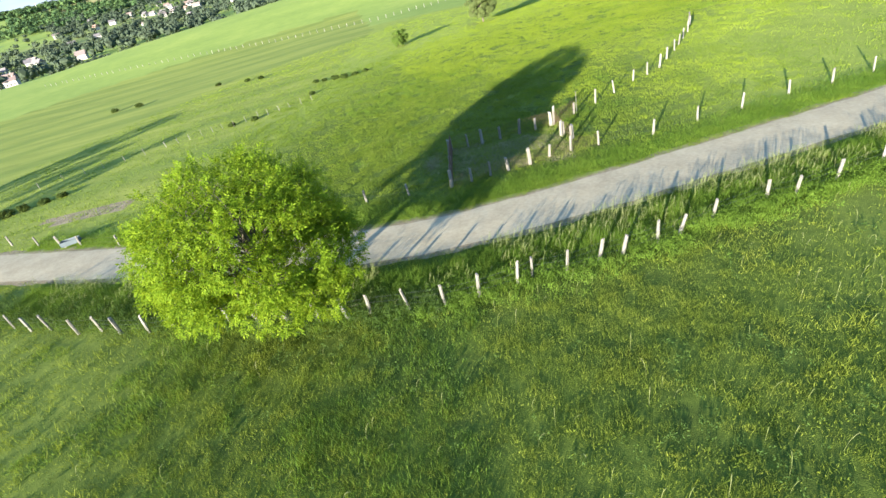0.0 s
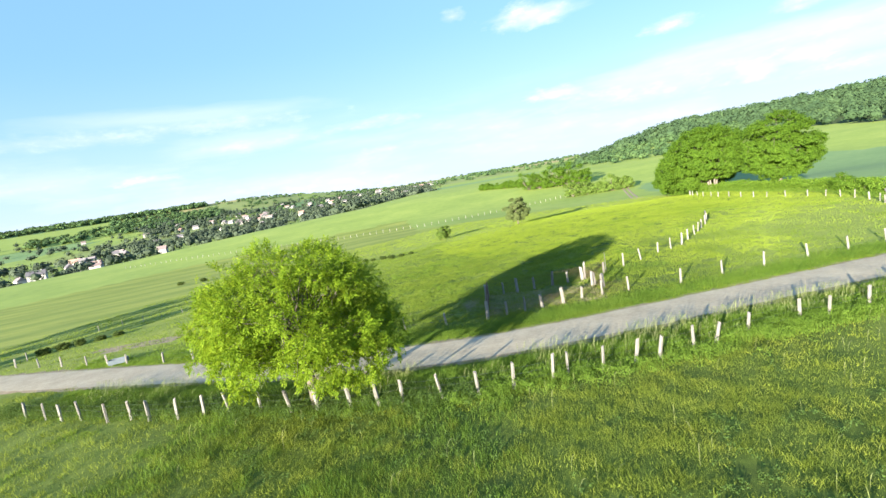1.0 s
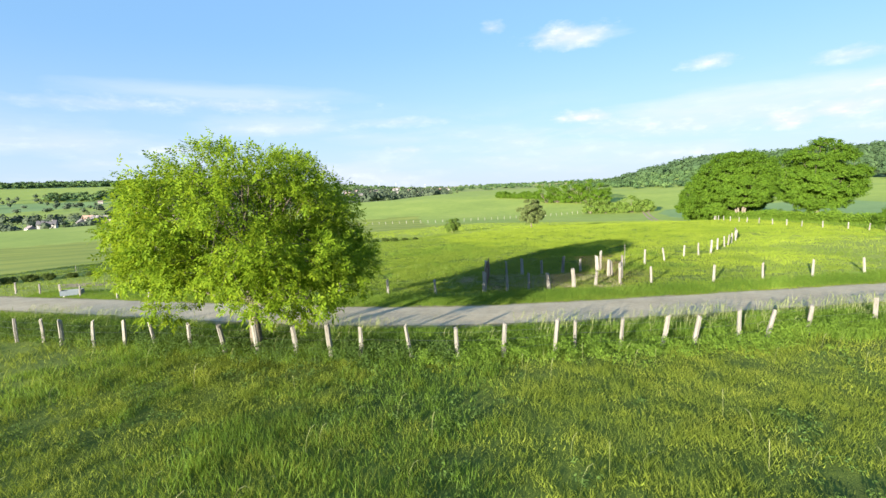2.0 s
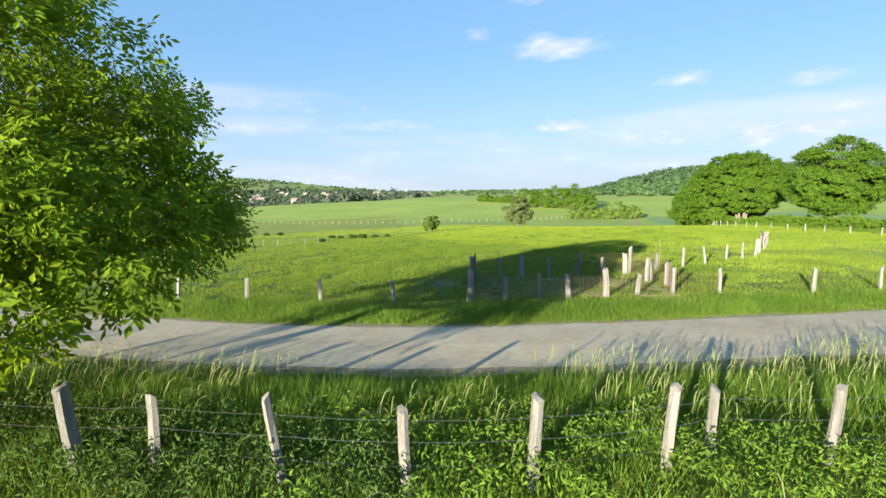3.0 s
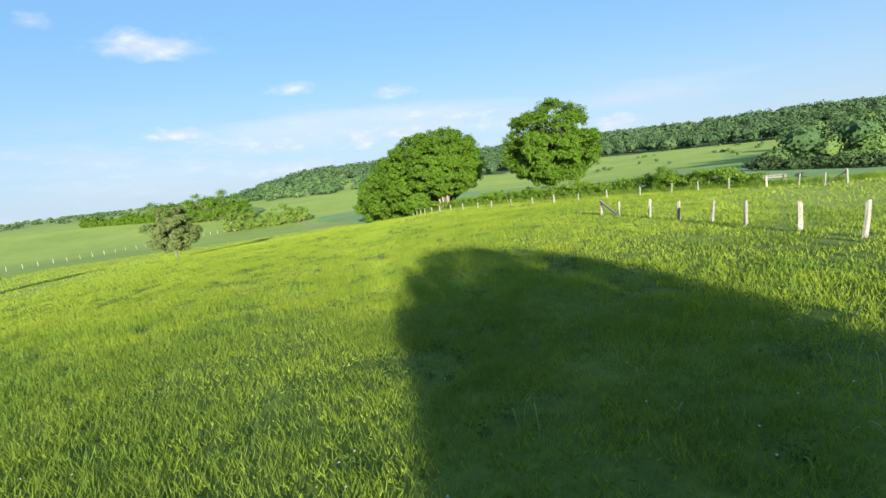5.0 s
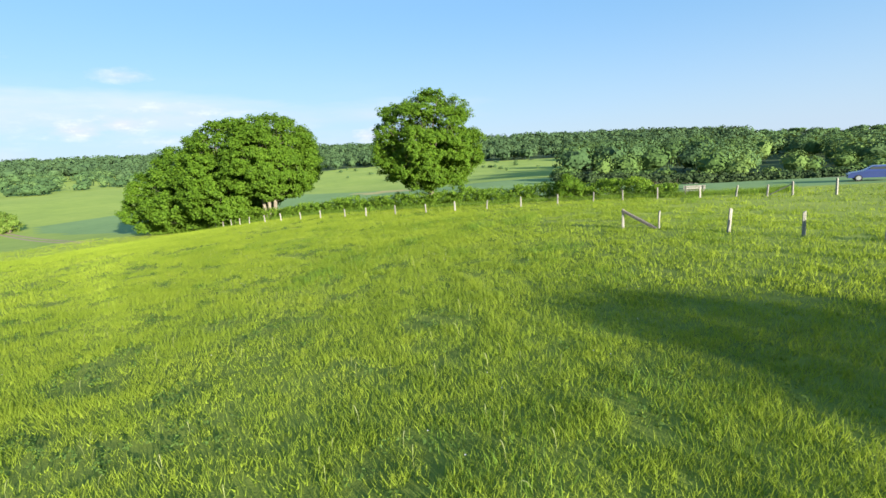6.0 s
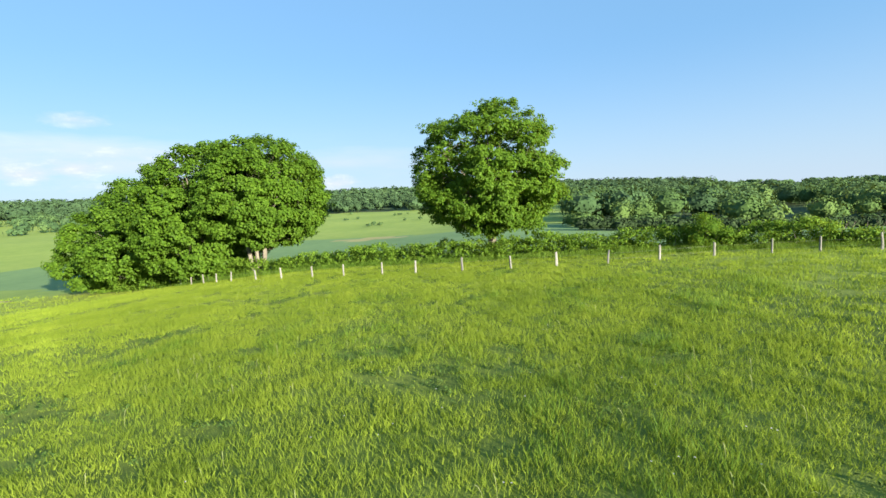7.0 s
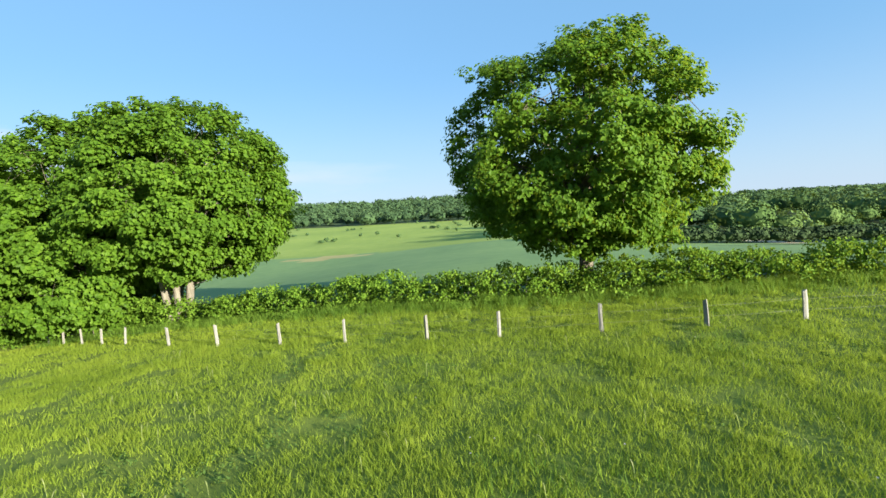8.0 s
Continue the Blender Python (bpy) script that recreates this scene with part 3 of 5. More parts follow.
# From the pen up to the gate on the rise.
cross = [(10.4, 38.3), (12.6, 40.1), (15.1, 42.4), (16.9, 43.6), (18.6, 45.2), (20.3, 47.6), (22.2, 50.3), (23.5, 52.4), (25.0, 54.9), (26.8, 57.7)]
fence = thing("cross_fence", "bleached cleft stakes with wire crossing the meadow", "fence", "field fences")
for k, (x, y) in enumerate(cross):
    post(fence, x, y, 1.04 if k != 4 else 1.1, thick=k in (4,))
wire(fence, [(8.2, 36.6)] + cross + [(28.5, 61.0)], (0.3, 0.65, 0.95), radius=0.003)
gate = thing("gate_frame", "two stakes with a fallen grey timber between them", "gate")
post(gate, 29.2, 63.0, 1.08, lean=(0, 3))
post(gate, 28.5, 61.0, 1.0, lean=(0, -3))
bm = box(0.17, 2.3, 0.17, -0.085, 0.02)
ga, gb = Vector((29.2, 62.95, rise(29.2, 63) + 1.02)), Vector((28.6, 61.3, rise(28.6, 61.3) + 0.1))
part("beam", bm, gate, DARK_WOOD, "fallen grey timber", at=Matrix.Translation((ga + gb) / 2) @ (gb - ga).to_track_quat("Y", "Z").to_matrix().to_4x4())

# Along the track by the hedge.
hedge_posts = [(45.3, 52.9), (46.4, 55.0), (47.2, 57.7), (48.0, 61.2), (48.4, 64.3), (48.3, 67.1), (48.0, 70.6), (46.9, 74.2), (46.0, 77.6), (45.8, 81.2), (45.4, 84.5), (45.1, 88.2), (44.9, 92.1), (45.0, 95.1), (45.1, 98.8),
               (45.3, 102.1), (46.0, 106.0), (47.2, 110.0), (49.0, 114.8), (50.6, 118.4), (52.0, 121.8), (53.4, 125.2), (54.8, 128.6), (56.2, 132.0), (57.6, 135.4), (58.8, 138.8), (60.0, 142.2)]
fence = thing("hedge_fence", "short pale stakes with wire beside the hedge", "fence", "field fences")
for k, (x, y) in enumerate(hedge_posts):
    post(fence, x, y, 0.92, wide=0.95)
wire(fence, hedge_posts, (0.35, 0.75), radius=0.003)
gate = thing("field_gate", "pale stakes with a slanting brace at the track", "gate")
for x, y in ((44.6, 51.3), (44.2, 48.6)):
    post(gate, x, y, 1.1)
ga, gb = Vector((44.6, 51.36, rise(44.6, 51.3) + 1.0)), Vector((45.25, 52.75, rise(45.25, 52.75) + 0.15))
part("brace", box(0.09, 1.75, 0.09, -0.045, 0.01), gate, POST_WOOD, at=Matrix.Translation((ga + gb) / 2) @ (gb - ga).to_track_quat("Y", "Z").to_matrix().to_4x4())

# The far boundary of the meadow, down the bowl and up to the bushes.
for (x0, y0), (x1, y1), count in (((-195, 231), (-108, 214), 26), ((-108, 214), (-26, 184.5), 26), ((-26, 184.5), (-6.6, 194), 7), ((-6.6, 194), (41, 228), 18), ((-60, 56), (-44, 61.6), 6), ((-44, 61.6), (-22, 69.5), 14)):
    fence = thing("far_fence", "thin pale stakes across the low meadow", "fence", "field fences")
    for k in range(count):
        s = k / count
        post(fence, x0 + s * (x1 - x0), y0 + s * (y1 - y0) + DICE.uniform(-0.5, 0.5), *((1.0, False, None, 1.0) if y0 > 100 else (0.8, False, None, 0.42)))

# ---- the pen round the young planting ----
pen = thing("planting_pen", "square pen of cleft stakes and rusty wire netting", "pen")
pen_posts = [(-2.95, 26.5, 1.15, True), (-1.45, 26.8, 0.95, False), (-0.1, 27.2, 1.0, False), (1.25, 27.5, 0.92, True), (2.85, 27.75, 1.02, True), (4.4, 28.5, 0.9, False), (6.0, 28.75, 1.0, False),
             (6.45, 30.8, 1.05, False), (6.65, 31.0, 1.1, False), (6.05, 32.1, 1.05, True), (6.3, 32.3, 1.0, False),
             (-2.95, 28.2, 1.05, False), (-2.9, 29.8, 1.05, False), (-2.88, 31.3, 1.05, False), (-2.85, 33.0, 1.05, True), (-2.7, 33.9, 1.0, False),
             (-1.3, 33.95, 1.02, False), (-0.1, 33.95, 1.05, True), (1.4, 34.25, 1.05, False), (3.05, 34.45, 1.08, True), (4.45, 34.6, 1.02, False), (5.75, 34.9, 1.1, True), (6.0, 35.0, 1.55, False), (8.1, 36.6, 0.98, False)]
for x, y, tall, thick in pen_posts:
    post(pen, x, y, tall * 0.96, thick, wide=1.22)
x, y, h = 8.35, 36.75, 1.9
v, f = tube([(x, y, rise(x, y) - 0.2), (x + 0.02, y, rise(x, y) + h * 0.5), (x + 0.03, y, rise(x, y) + h)], [0.022, 0.02, 0.018], 6)
part("rod", mesh_of("rod", v, f, POST_WOOD), pen, label="thin pale marker rod")


def netting(parent, corners, high, cell=0.16, lean=0.0, radius=0.0045, name="wire_netting"):
    """Square wire netting along a line of corners."""
    pieces = []
    for (x0, y0), (x1, y1) in zip(corners, corners[1:]):
        run = math.hypot(x1 - x0, y1 - y0)
        count = max(2, round(run / cell))
        spot = lambda s, h: (x0 + s * (x1 - x0), y0 + s * (y1 - y0), rise(x0 + s * (x1 - x0), y0 + s * (y1 - y0)) + h + 0.015 * math.sin(9 * s + 5 * h))
        for k in range(count + 1):
            pieces.append(tube([spot(k / count, 0.03), spot(k / count, high)], [radius] * 2, 3))
        for k in range(round(high / cell) + 1):
            pieces.append(tube([spot(s / 6, 0.03 + min(k * cell, high - 0.03)) for s in range(7)], [radius] * 7, 3))
    v, f = joined(pieces)
    part(name, mesh_of(name, v, f, RUST), parent, label="rusty square wire netting")


netting(pen, [(-2.8, 26.5), (-2.76, 29.8), (-2.66, 33.9)], 1.5, 0.09, radius=0.006)
netting(pen, [(-2.8, 33.78), (1.4, 34.12), (5.9, 34.78), (8.1, 36.45)], 1.25, 0.15, radius=0.0055)
netting(pen, [(6.05, 34.9), (6.2, 32.2), (6.5, 30.9), (6.0, 28.8)], 1.2, 0.15)
netting(pen, [(-2.95, 26.38), (-0.1, 27.06), (2.85, 27.62), (6.0, 28.6), (8.0, 28.65)], 0.95, 0.15)

# ---- trees ----


def leaf_cloud(centres, spread, per, size, rng, droop=0.35, aspect=0.5, middle=None, lift=0.35):
    """Loose pointed leaves round each of the centres: four corners each, folded a little along the rib."""
    n = len(centres) * per
    c = np.repeat(centres, per, 0)
    off = rng.normal(0, 1, (n, 3))
    off /= np.linalg.norm(off, axis=1, keepdims=True)
    off *= (rng.uniform(0.15, 1.0, (n, 1)) ** 0.5) * spread * np.repeat(rng.uniform(0.7, 1.3, (len(centres), 1)), per, 0)
    off[:, 2] *= 0.65
    p = c + off
    out = off / (np.linalg.norm(off, axis=1, keepdims=True) + 1e-9)
    if middle is not None:
        away = p - middle
        out = out + 0.9 * away / (np.linalg.norm(away, axis=1, keepdims=True) + 1e-9)
    normal = out * 0.8 + rng.normal(0, 0.42, (n, 3)) + (0, 0, lift)
    normal /= np.linalg.norm(normal, axis=1, keepdims=True)
    along = rng.normal(0, 1, (n, 3)) + out * 0.8 - (0, 0, droop)
    along -= normal * (along * normal).sum(1, keepdims=True)
    along /= np.linalg.norm(along, axis=1, keepdims=True)
    side = np.cross(normal, along)
    s = size * rng.uniform(0.65, 1.25, (n, 1))
    fold = normal * s * 0.10
    v = np.stack([p - along * s * 0.5, p + side * s * aspect * 0.5 - fold * 0, p + along * s * 0.5 - normal * s * 0.12, p - side * s * aspect * 0.5 + fold], 1)
    return v.reshape(-1, 3), np.arange(n * 4).reshape(n, 4)


def crown_centres(rng, count, radius, low, high, lobes, flat=0.5, belly=2.0, ragged=0.1, lobe=(0.17, 0.31), thin=0.0):
    """Twig ends on flattened lobes that hang in tiers through the crown, with gaps between: each one's place and way out,
    and the middle of every lobe."""
    mid = low + (high - low) * flat
    k = np.arange(lobes) + 0.5
    up = 1 - 2 * k / lobes
    turn = k * 2.39996 + rng.uniform(0, 6.28)
    ring = np.sqrt(1 - up * up)
    d = np.stack([ring * np.cos(turn), ring * np.sin(turn), up], -1) + rng.normal(0, 0.10, (lobes, 3))
    d /= np.linalg.norm(d, axis=1, keepdims=True)
    size = radius * rng.uniform(*lobe, lobes)
    reach = np.where(rng.random(lobes) < 0.25, rng.uniform(0.45, 0.66, lobes), 1.0 - 0.72 * size / radius + rng.normal(0, 0.02 + 0.06 * ragged, lobes))
    half = np.where(d[:, 2] > 0, high - mid, mid - low)
    under = np.clip(-d[:, 2], 0, 0.98)
    broad = np.where(d[:, 2] < 0, (1 - under**belly) ** (1 / belly) / np.sqrt(1 - under**2), 1.0)
    spread = d.copy()
    spread[:, :2] *= broad[:, None]
    heart = np.stack([radius * spread[:, 0] * reach, radius * spread[:, 1] * reach, mid + half * spread[:, 2] * reach], -1)
    which = rng.choice(lobes, count, p=size**2 / (size**2).sum())
    e = rng.normal(0, 1, (count, 3)) + d[which] * 0.7 + (0, 0, 0.25)
    e /= np.linalg.norm(e, axis=1, keepdims=True)
    p = heart[which] + e * size[which, None] * (rng.uniform(0.2, 1.0, (count, 1)) ** 0.4) * (1.08, 1.08, 0.62)
    sprig = rng.random(count) < ragged
    p[sprig] += e[sprig] * size[which[sprig], None] * rng.uniform(0.1, 0.2 + 0.5 * ragged, (sprig.sum(), 1))
    p[:, 2] = np.maximum(p[:, 2], low * 0.85)
    stay = rng.random(count) > thin * smooth(0.55, 0.95, (p[:, 2] - low) / (high - low))
    p, e, which = p[stay], e[stay], which[stay]
    return p, e + d[which] * 0.6, heart


def pinnate_leaves(centres, ways, per, length, rng):
    """Walnut sprays: round each twig end several long leaves, every one of seven leaflets on a drooping stalk."""
    n = len(centres) * per
    out = np.repeat(ways / np.linalg.norm(ways, axis=1, keepdims=True), per, 0)
    stalk = out * 0.55 + rng.normal(0, 0.62, (n, 3)) + (0, 0, -0.10)
    stalk /= np.linalg.norm(stalk, axis=1, keepdims=True)
    normal = out * 0.5 + (0, 0, 0.75) + rng.normal(0, 0.32, (n, 3))
    normal -= stalk * (normal * stalk).sum(1, keepdims=True)
    normal /= np.linalg.norm(normal, axis=1, keepdims=True)
    side = np.cross(normal, stalk)
    s = length * rng.uniform(0.7, 1.2, (n, 1))
    foot = np.repeat(centres, per, 0) + rng.normal(0, 0.10, (n, 3))
    corners = []
    for along, across, size in ((0.30, 1, 0.30), (0.30, -1, 0.30), (0.55, 1, 0.38), (0.55, -1, 0.38), (0.80, 1, 0.42), (0.80, -1, 0.42), (0.95, 0, 0.48)):
        base = foot + stalk * s * along - normal * s * 0.10 * along**2
        grow = stalk * (0.55 if across else 1.0) + side * across * 0.85 - (0, 0, 0.22) + rng.normal(0, 0.12, (n, 3))
        grow /= np.linalg.norm(grow, axis=1, keepdims=True)
        wide = np.cross(normal, grow)
        tall = s * size * rng.uniform(0.8, 1.15, (n, 1))
        corners.append(np.stack([base, base + grow * tall * 0.55 + wide * tall * 0.23, base + grow * tall - normal * tall * 0.12, base + grow * tall * 0.55 - wide * tall * 0.23], 1))
    v = np.stack(corners, 1).reshape(-1, 3)
    return v, np.arange(len(v)).reshape(-1, 4)


def tree(name, label, x, y, high, low, radius, clusters, per, spread, leaf, trunk_r, mat, seed, stems=1, flat=0.42, limbs=34, lumps=26, aspect=0.5, group="", fork=0.35, aside=(0.0, 0.0), belly=2.0, ragged=0.1, bark=BARK, pinnate=False, lobe=(0.13, 0.25), thin=0.0, skew=(0.0, 0.0)):
    rng = np.random.default_rng(seed)
    centres, ways, hearts = crown_centres(rng, clusters, radius, low, high, lumps, flat, belly, ragged, lobe, thin)
    middle = low + 0.3 * (high - low)
    centres, hearts = (q + (*aside, 0.0) + (q[:, 2:] - middle) * (*skew, 0.0) for q in (centres, hearts))
    root = thing(name, label, "tree", group, at=pose(x, y, rise(x, y)))
    if pinnate:
        v, f = pinnate_leaves(centres, ways, per, leaf, rng)
    else:
        v, f = leaf_cloud(centres, spread, per, leaf, rng, aspect=aspect, middle=np.array((0, 0, low + (high - low) * 0.35)), lift=0.75)
    part("crown", mesh_of("crown", v, f, mat), root)
    pieces = []
    split = low + (high - low) * fork
    for k in range(stems):
        w = 2 * math.pi * k / stems + seed
        foot = np.array((math.cos(w), math.sin(w), 0)) * trunk_r * (1.9 if stems > 1 else 0)
        lean = np.array((math.cos(w), math.sin(w), 0)) * (0.12 * high if stems > 1 else 0.02 * high)
        path = [foot + (0, 0, -0.3), foot + lean * 0.1 + (0, 0, 0.35), foot + lean * 0.4 + (0, 0, split * 0.6), foot + lean + (rng.normal(0, 0.1), rng.normal(0, 0.1), split), foot + lean * 1.6 + (0, 0, low + (high - low) * 0.75)]
        pieces.append(tube(path, [trunk_r * 1.5, trunk_r, trunk_r * 0.85, trunk_r * 0.6, trunk_r * 0.12], 9, rng, 0.08))
    trunk = part("trunk", mesh_of("trunk", *joined(pieces), bark, True), root)
    pieces = []
    for c in hearts[rng.permutation(len(hearts))[:limbs]]:
        start = np.array((0, 0, low * 0.8 + rng.uniform(0.25, 0.6) * max(c[2] - low, 0.1)))
        bend = start + (c - start) * 0.5 + np.array((0, 0, rng.uniform(-0.02, 0.10) * (high - low))) + rng.normal(0, 0.04 * radius, 3)
        r = trunk_r * rng.uniform(0.20, 0.36)
        pieces.append(tube([start, (start + bend) / 2 + rng.normal(0, 0.12, 3), bend, (bend + c) / 2 + rng.normal(0, 0.15, 3), c], [r, r * 0.8, r * 0.55, r * 0.35, r * 0.14], 5))
        for q in centres[np.argsort(((centres - c) ** 2).sum(1))[5:150:29]]:
            pieces.append(tube([c, (c + q) / 2 + rng.normal(0, 0.05, 3), q], [r * 0.16, r * 0.11, r * 0.05], 4))
    part("branch_frame", mesh_of("branch_frame", *joined(pieces), BARK, True), root)
    return root


tree("walnut_tree", "broad spreading walnut tree in bright leaf beside the lane", -11.8, 14.55, 8.2, 2.15, 4.5, 2700, 7, 0.0, 0.35, 0.24, WALNUT_LEAF, 11, limbs=90, lumps=120, flat=0.42, aside=(0.1, 0.1), skew=(-0.2, 0.11), belly=6.0, ragged=0.36, thin=0.3, pinnate=True)
FINE = dict(aspect=0.8, group="hedgerow trees", lobe=(0.12, 0.23), ragged=0.2)
tree("lime_tree", "tall round lime tree with dense green crown in the hedge", 54.6, 88.2, 14.8, 2.2, 6.7, 3700, 32, 0.46, 0.225, 0.42, LIME_LEAF, 23, thin=0.25, limbs=60, lumps=170, flat=0.40, belly=2.0, ragged=0.3, aspect=0.8, group="hedgerow trees", lobe=(0.14, 0.25))
tree("lime_tree", "broad many-stemmed lime tree with a domed crown", 55.6, 116.9, 16.3, 3.4, 7.2, 3000, 32, 0.58, 0.28, 0.24, LIME_LEAF, 31, stems=6, bark=PALE_BARK, limbs=60, lumps=240, flat=0.42, belly=2.6, aside=(0.3, -1.2), **FINE)
tree("lime_tree", "many-stemmed lime tree leaning into its neighbour", 56.8, 125.4, 17.6, 1.0, 8.2, 2800, 32, 0.66, 0.32, 0.30, LIME_LEAF, 37, stems=3, limbs=30, lumps=230, flat=0.40, belly=3.0, **FINE)
tree("lime_tree", "lower lime tree in the middle of the group", 58.4, 136.5, 15.6, 0.7, 8.4, 1700, 32, 0.78, 0.35, 0.26, LIME_LEAF, 41, stems=2, limbs=20, lumps=130, flat=0.36, belly=2.6, **FINE)
tree("lime_tree", "small lime tree at the end of the group", 59.5, 148.0, 12.2, 0.5, 6.2, 900, 30, 0.74, 0.38, 0.2, LIME_LEAF, 43, stems=2, limbs=12, lumps=90, flat=0.38, belly=2.6, **FINE)
for lx, ly, lh, lr, seed in ((-78.5, 51.5, 8.0, 4.0, 61), (-70.0, 27.0, 8.5, 3.6, 62), (-84.0, 22.0, 10.0, 4.2, 63)):
    tree("roadside_tree", "dark leafy tree beside the lane in the hollow", lx, ly, lh, 1.0, lr, 420, 28, 0.6, 0.27, 0.2, LIME_LEAF, seed, limbs=24, lumps=30, group="roadside trees")
tree("hawthorn_tree", "small thin-leaved grey-green tree alone in the meadow", 6.2, 110.2, 6.9, 1.0, 3.0, 800, 40, 0.42, 0.24, 0.15, GREY_LEAF, 47, limbs=40, lumps=40, ragged=0.3)
tree("young_bush", "small round bush alone in the meadow", -12.0, 104.0, 3.6, 0.1, 1.6, 320, 36, 0.34, 0.18, 0.07, BUSH_LEAF, 53, limbs=20, lumps=30, lobe=(0.18, 0.32), ragged=0.35)

# ---- hedge ----


def bush(name, label, x, y, r, h, seed, mat=BUSH_LEAF, leaf=0.2, clusters=60, per=16, category="bush", group="bushes", along=1.0):
    rng = np.random.default_rng(seed)
    c = crown_centres(rng, clusters, r, 0.1, h, 14, 0.4)[0]
    c[:, 0] *= along
    root = thing(name, label, category, group, at=pose(x, y, rise(x, y), 0, 0, rng.uniform(0, 360) if along == 1 else 0))
    v, f = leaf_cloud(c, r * 0.28 + 0.1, per, leaf, rng, middle=np.array((0, 0, h * 0.3)))
    part("foliage", mesh_of("foliage", v, f, mat), root)
    pieces = [tube([(0, 0, -0.1), q * 0.5 + rng.normal(0, 0.05, 3), q], [0.05 * h / 2, 0.03 * h / 2, 0.008], 4) for q in c[:: max(1, clusters // 10)]]
    part("stem_growth", mesh_of("stem_growth", *joined(pieces), BARK), root)
    return root


rng = np.random.default_rng(5)
centres, stems = [], []
for k in range(5000):
    y = rng.uniform(59.5, 150)
    top = 1.75 + 0.4 * float(smooth(100, 125, y)) - 0.5 * math.exp(-((y - 112) / 6.0) ** 2) + 0.2 * math.sin(y * 0.7) + 0.18 * math.sin(y * 1.9 + 1) - 0.8 * (1 - float(smooth(59, 63, y)))
    x = float(hedge_line(y)) + rng.normal(0, 0.75) - 0.3
    centres.append((x, y, rise(x, y) + top * rng.uniform(0.04, 1.0)))
hedge = thing("hedge", "unclipped mixed field hedge along the track", "hedge")
v, f = leaf_cloud(np.array(centres), 0.42, 21, 0.185, rng, aspect=0.65)
part("foliage", mesh_of("foliage", v, f, HEDGE_LEAF), hedge)
pieces = []
for k in range(260):
    y = rng.uniform(59.5, 150)
    x = float(hedge_line(y)) + rng.normal(0, 0.5)
    b = np.array((x, y, rise(x, y) - 0.1))
    pieces.append(tube([b, b + (rng.normal(0, 0.15), rng.normal(0, 0.15), 0.9), b + (rng.normal(0, 0.3), rng.normal(0, 0.3), 1.7)], [0.03, 0.02, 0.006], 4))
tagged(part("stem_growth", mesh_of("stem_growth", *joined(pieces), BARK), hedge), kind="stuff")

bush("hedge_bush", "bright rounded shrub growing out of the hedge", 53.4, 70.0, 1.7, 2.9, 88, LIME_LEAF, leaf=0.2, clusters=240, per=22)

# Bushes along the far boundary and rushes in the wet hollow.
k = 0
BUSHES = random.Random(21)
for row, mat, label in (((42, 223, 70, 222, 10, 3.6, 6.4), BUSH_LEAF, "rounded bright green bush at the meadow's far edge"),
                        ((28, 281, 62, 270, 11, 4.6, 10.0), LIME_LEAF, "taller dark bush behind the far fence"),
                        ((0, 323, 30, 298, 12, 2.8, 4.0), LIME_LEAF, "low bush in the line along the far fence")):
    x0, y0, x1, y1, count, br, bh = row
    for j in range(count):
        q = (j + BUSHES.uniform(-0.3, 0.3)) / count
        g = BUSHES.uniform(0.75, 1.25)
        bush("field_bush", label, x0 + q * (x1 - x0), y0 + q * (y1 - y0), br * g, bh * g * BUSHES.uniform(0.8, 1.2), 100 + k, mat, leaf=0.72, clusters=230, per=10)
        k += 1
for bx, by, br in ((-35.0, 64.8, 0.6), (-31.6, 65.2, 0.6), (-24.7, 73.9, 0.6), (-26.5, 84.5, 0.6), (-24.8, 84.0, 0.5), (-22.6, 83.0, 0.8), (-20.6, 81.5, 0.9), (-18.8, 82.2, 0.6), (-17.0, 83.2, 0.5),
                   (-57.5, 44.5, 0.9), (-56, 45.6, 1.0), (-54.5, 46.4, 0.9), (-52.5, 47.6, 0.7), (-50.8, 48.6, 0.6), (-60, 118, 0.9), (-50, 112, 0.8), (-46, 110, 0.9), (-90, 120, 1.2), (-82, 118, 1.2)):
    bush("rush_tussock", "dark tussock of rushes in the wet meadow", bx, by, br * 0.8, br * 0.72, 200 + k, RUSHES, leaf=0.17, clusters=60, per=26, category="tussock", group="rush tussocks")
    k += 1

# ---- woods on the hills ----


def crown_shape(seed, level):
    bm = bmesh.new()
    bmesh.ops.create_icosphere(bm, subdivisions=level, radius=1.0)
    rng = np.random.default_rng(seed)
    shift = Vector(rng.uniform(0, 50, 3))
    for q in bm.verts:
        d = q.co.normalized()
        q.co = d * (1 + 0.42 * noise.noise(d * 1.5 + shift) + 0.30 * noise.noise(d * 3.2 + shift) + 0.18 * noise.noise(d * 6.5 + shift))
        q.co.z *= 0.9
    v = np.array([q.co[:] for q in bm.verts])
    f = np.array([[q.index for q in face.verts] for face in bm.faces])
    bm.free()
    return v, f


CROWNS = {level: [crown_shape(s, level) for s in range(7)] for level in (1, 2)}


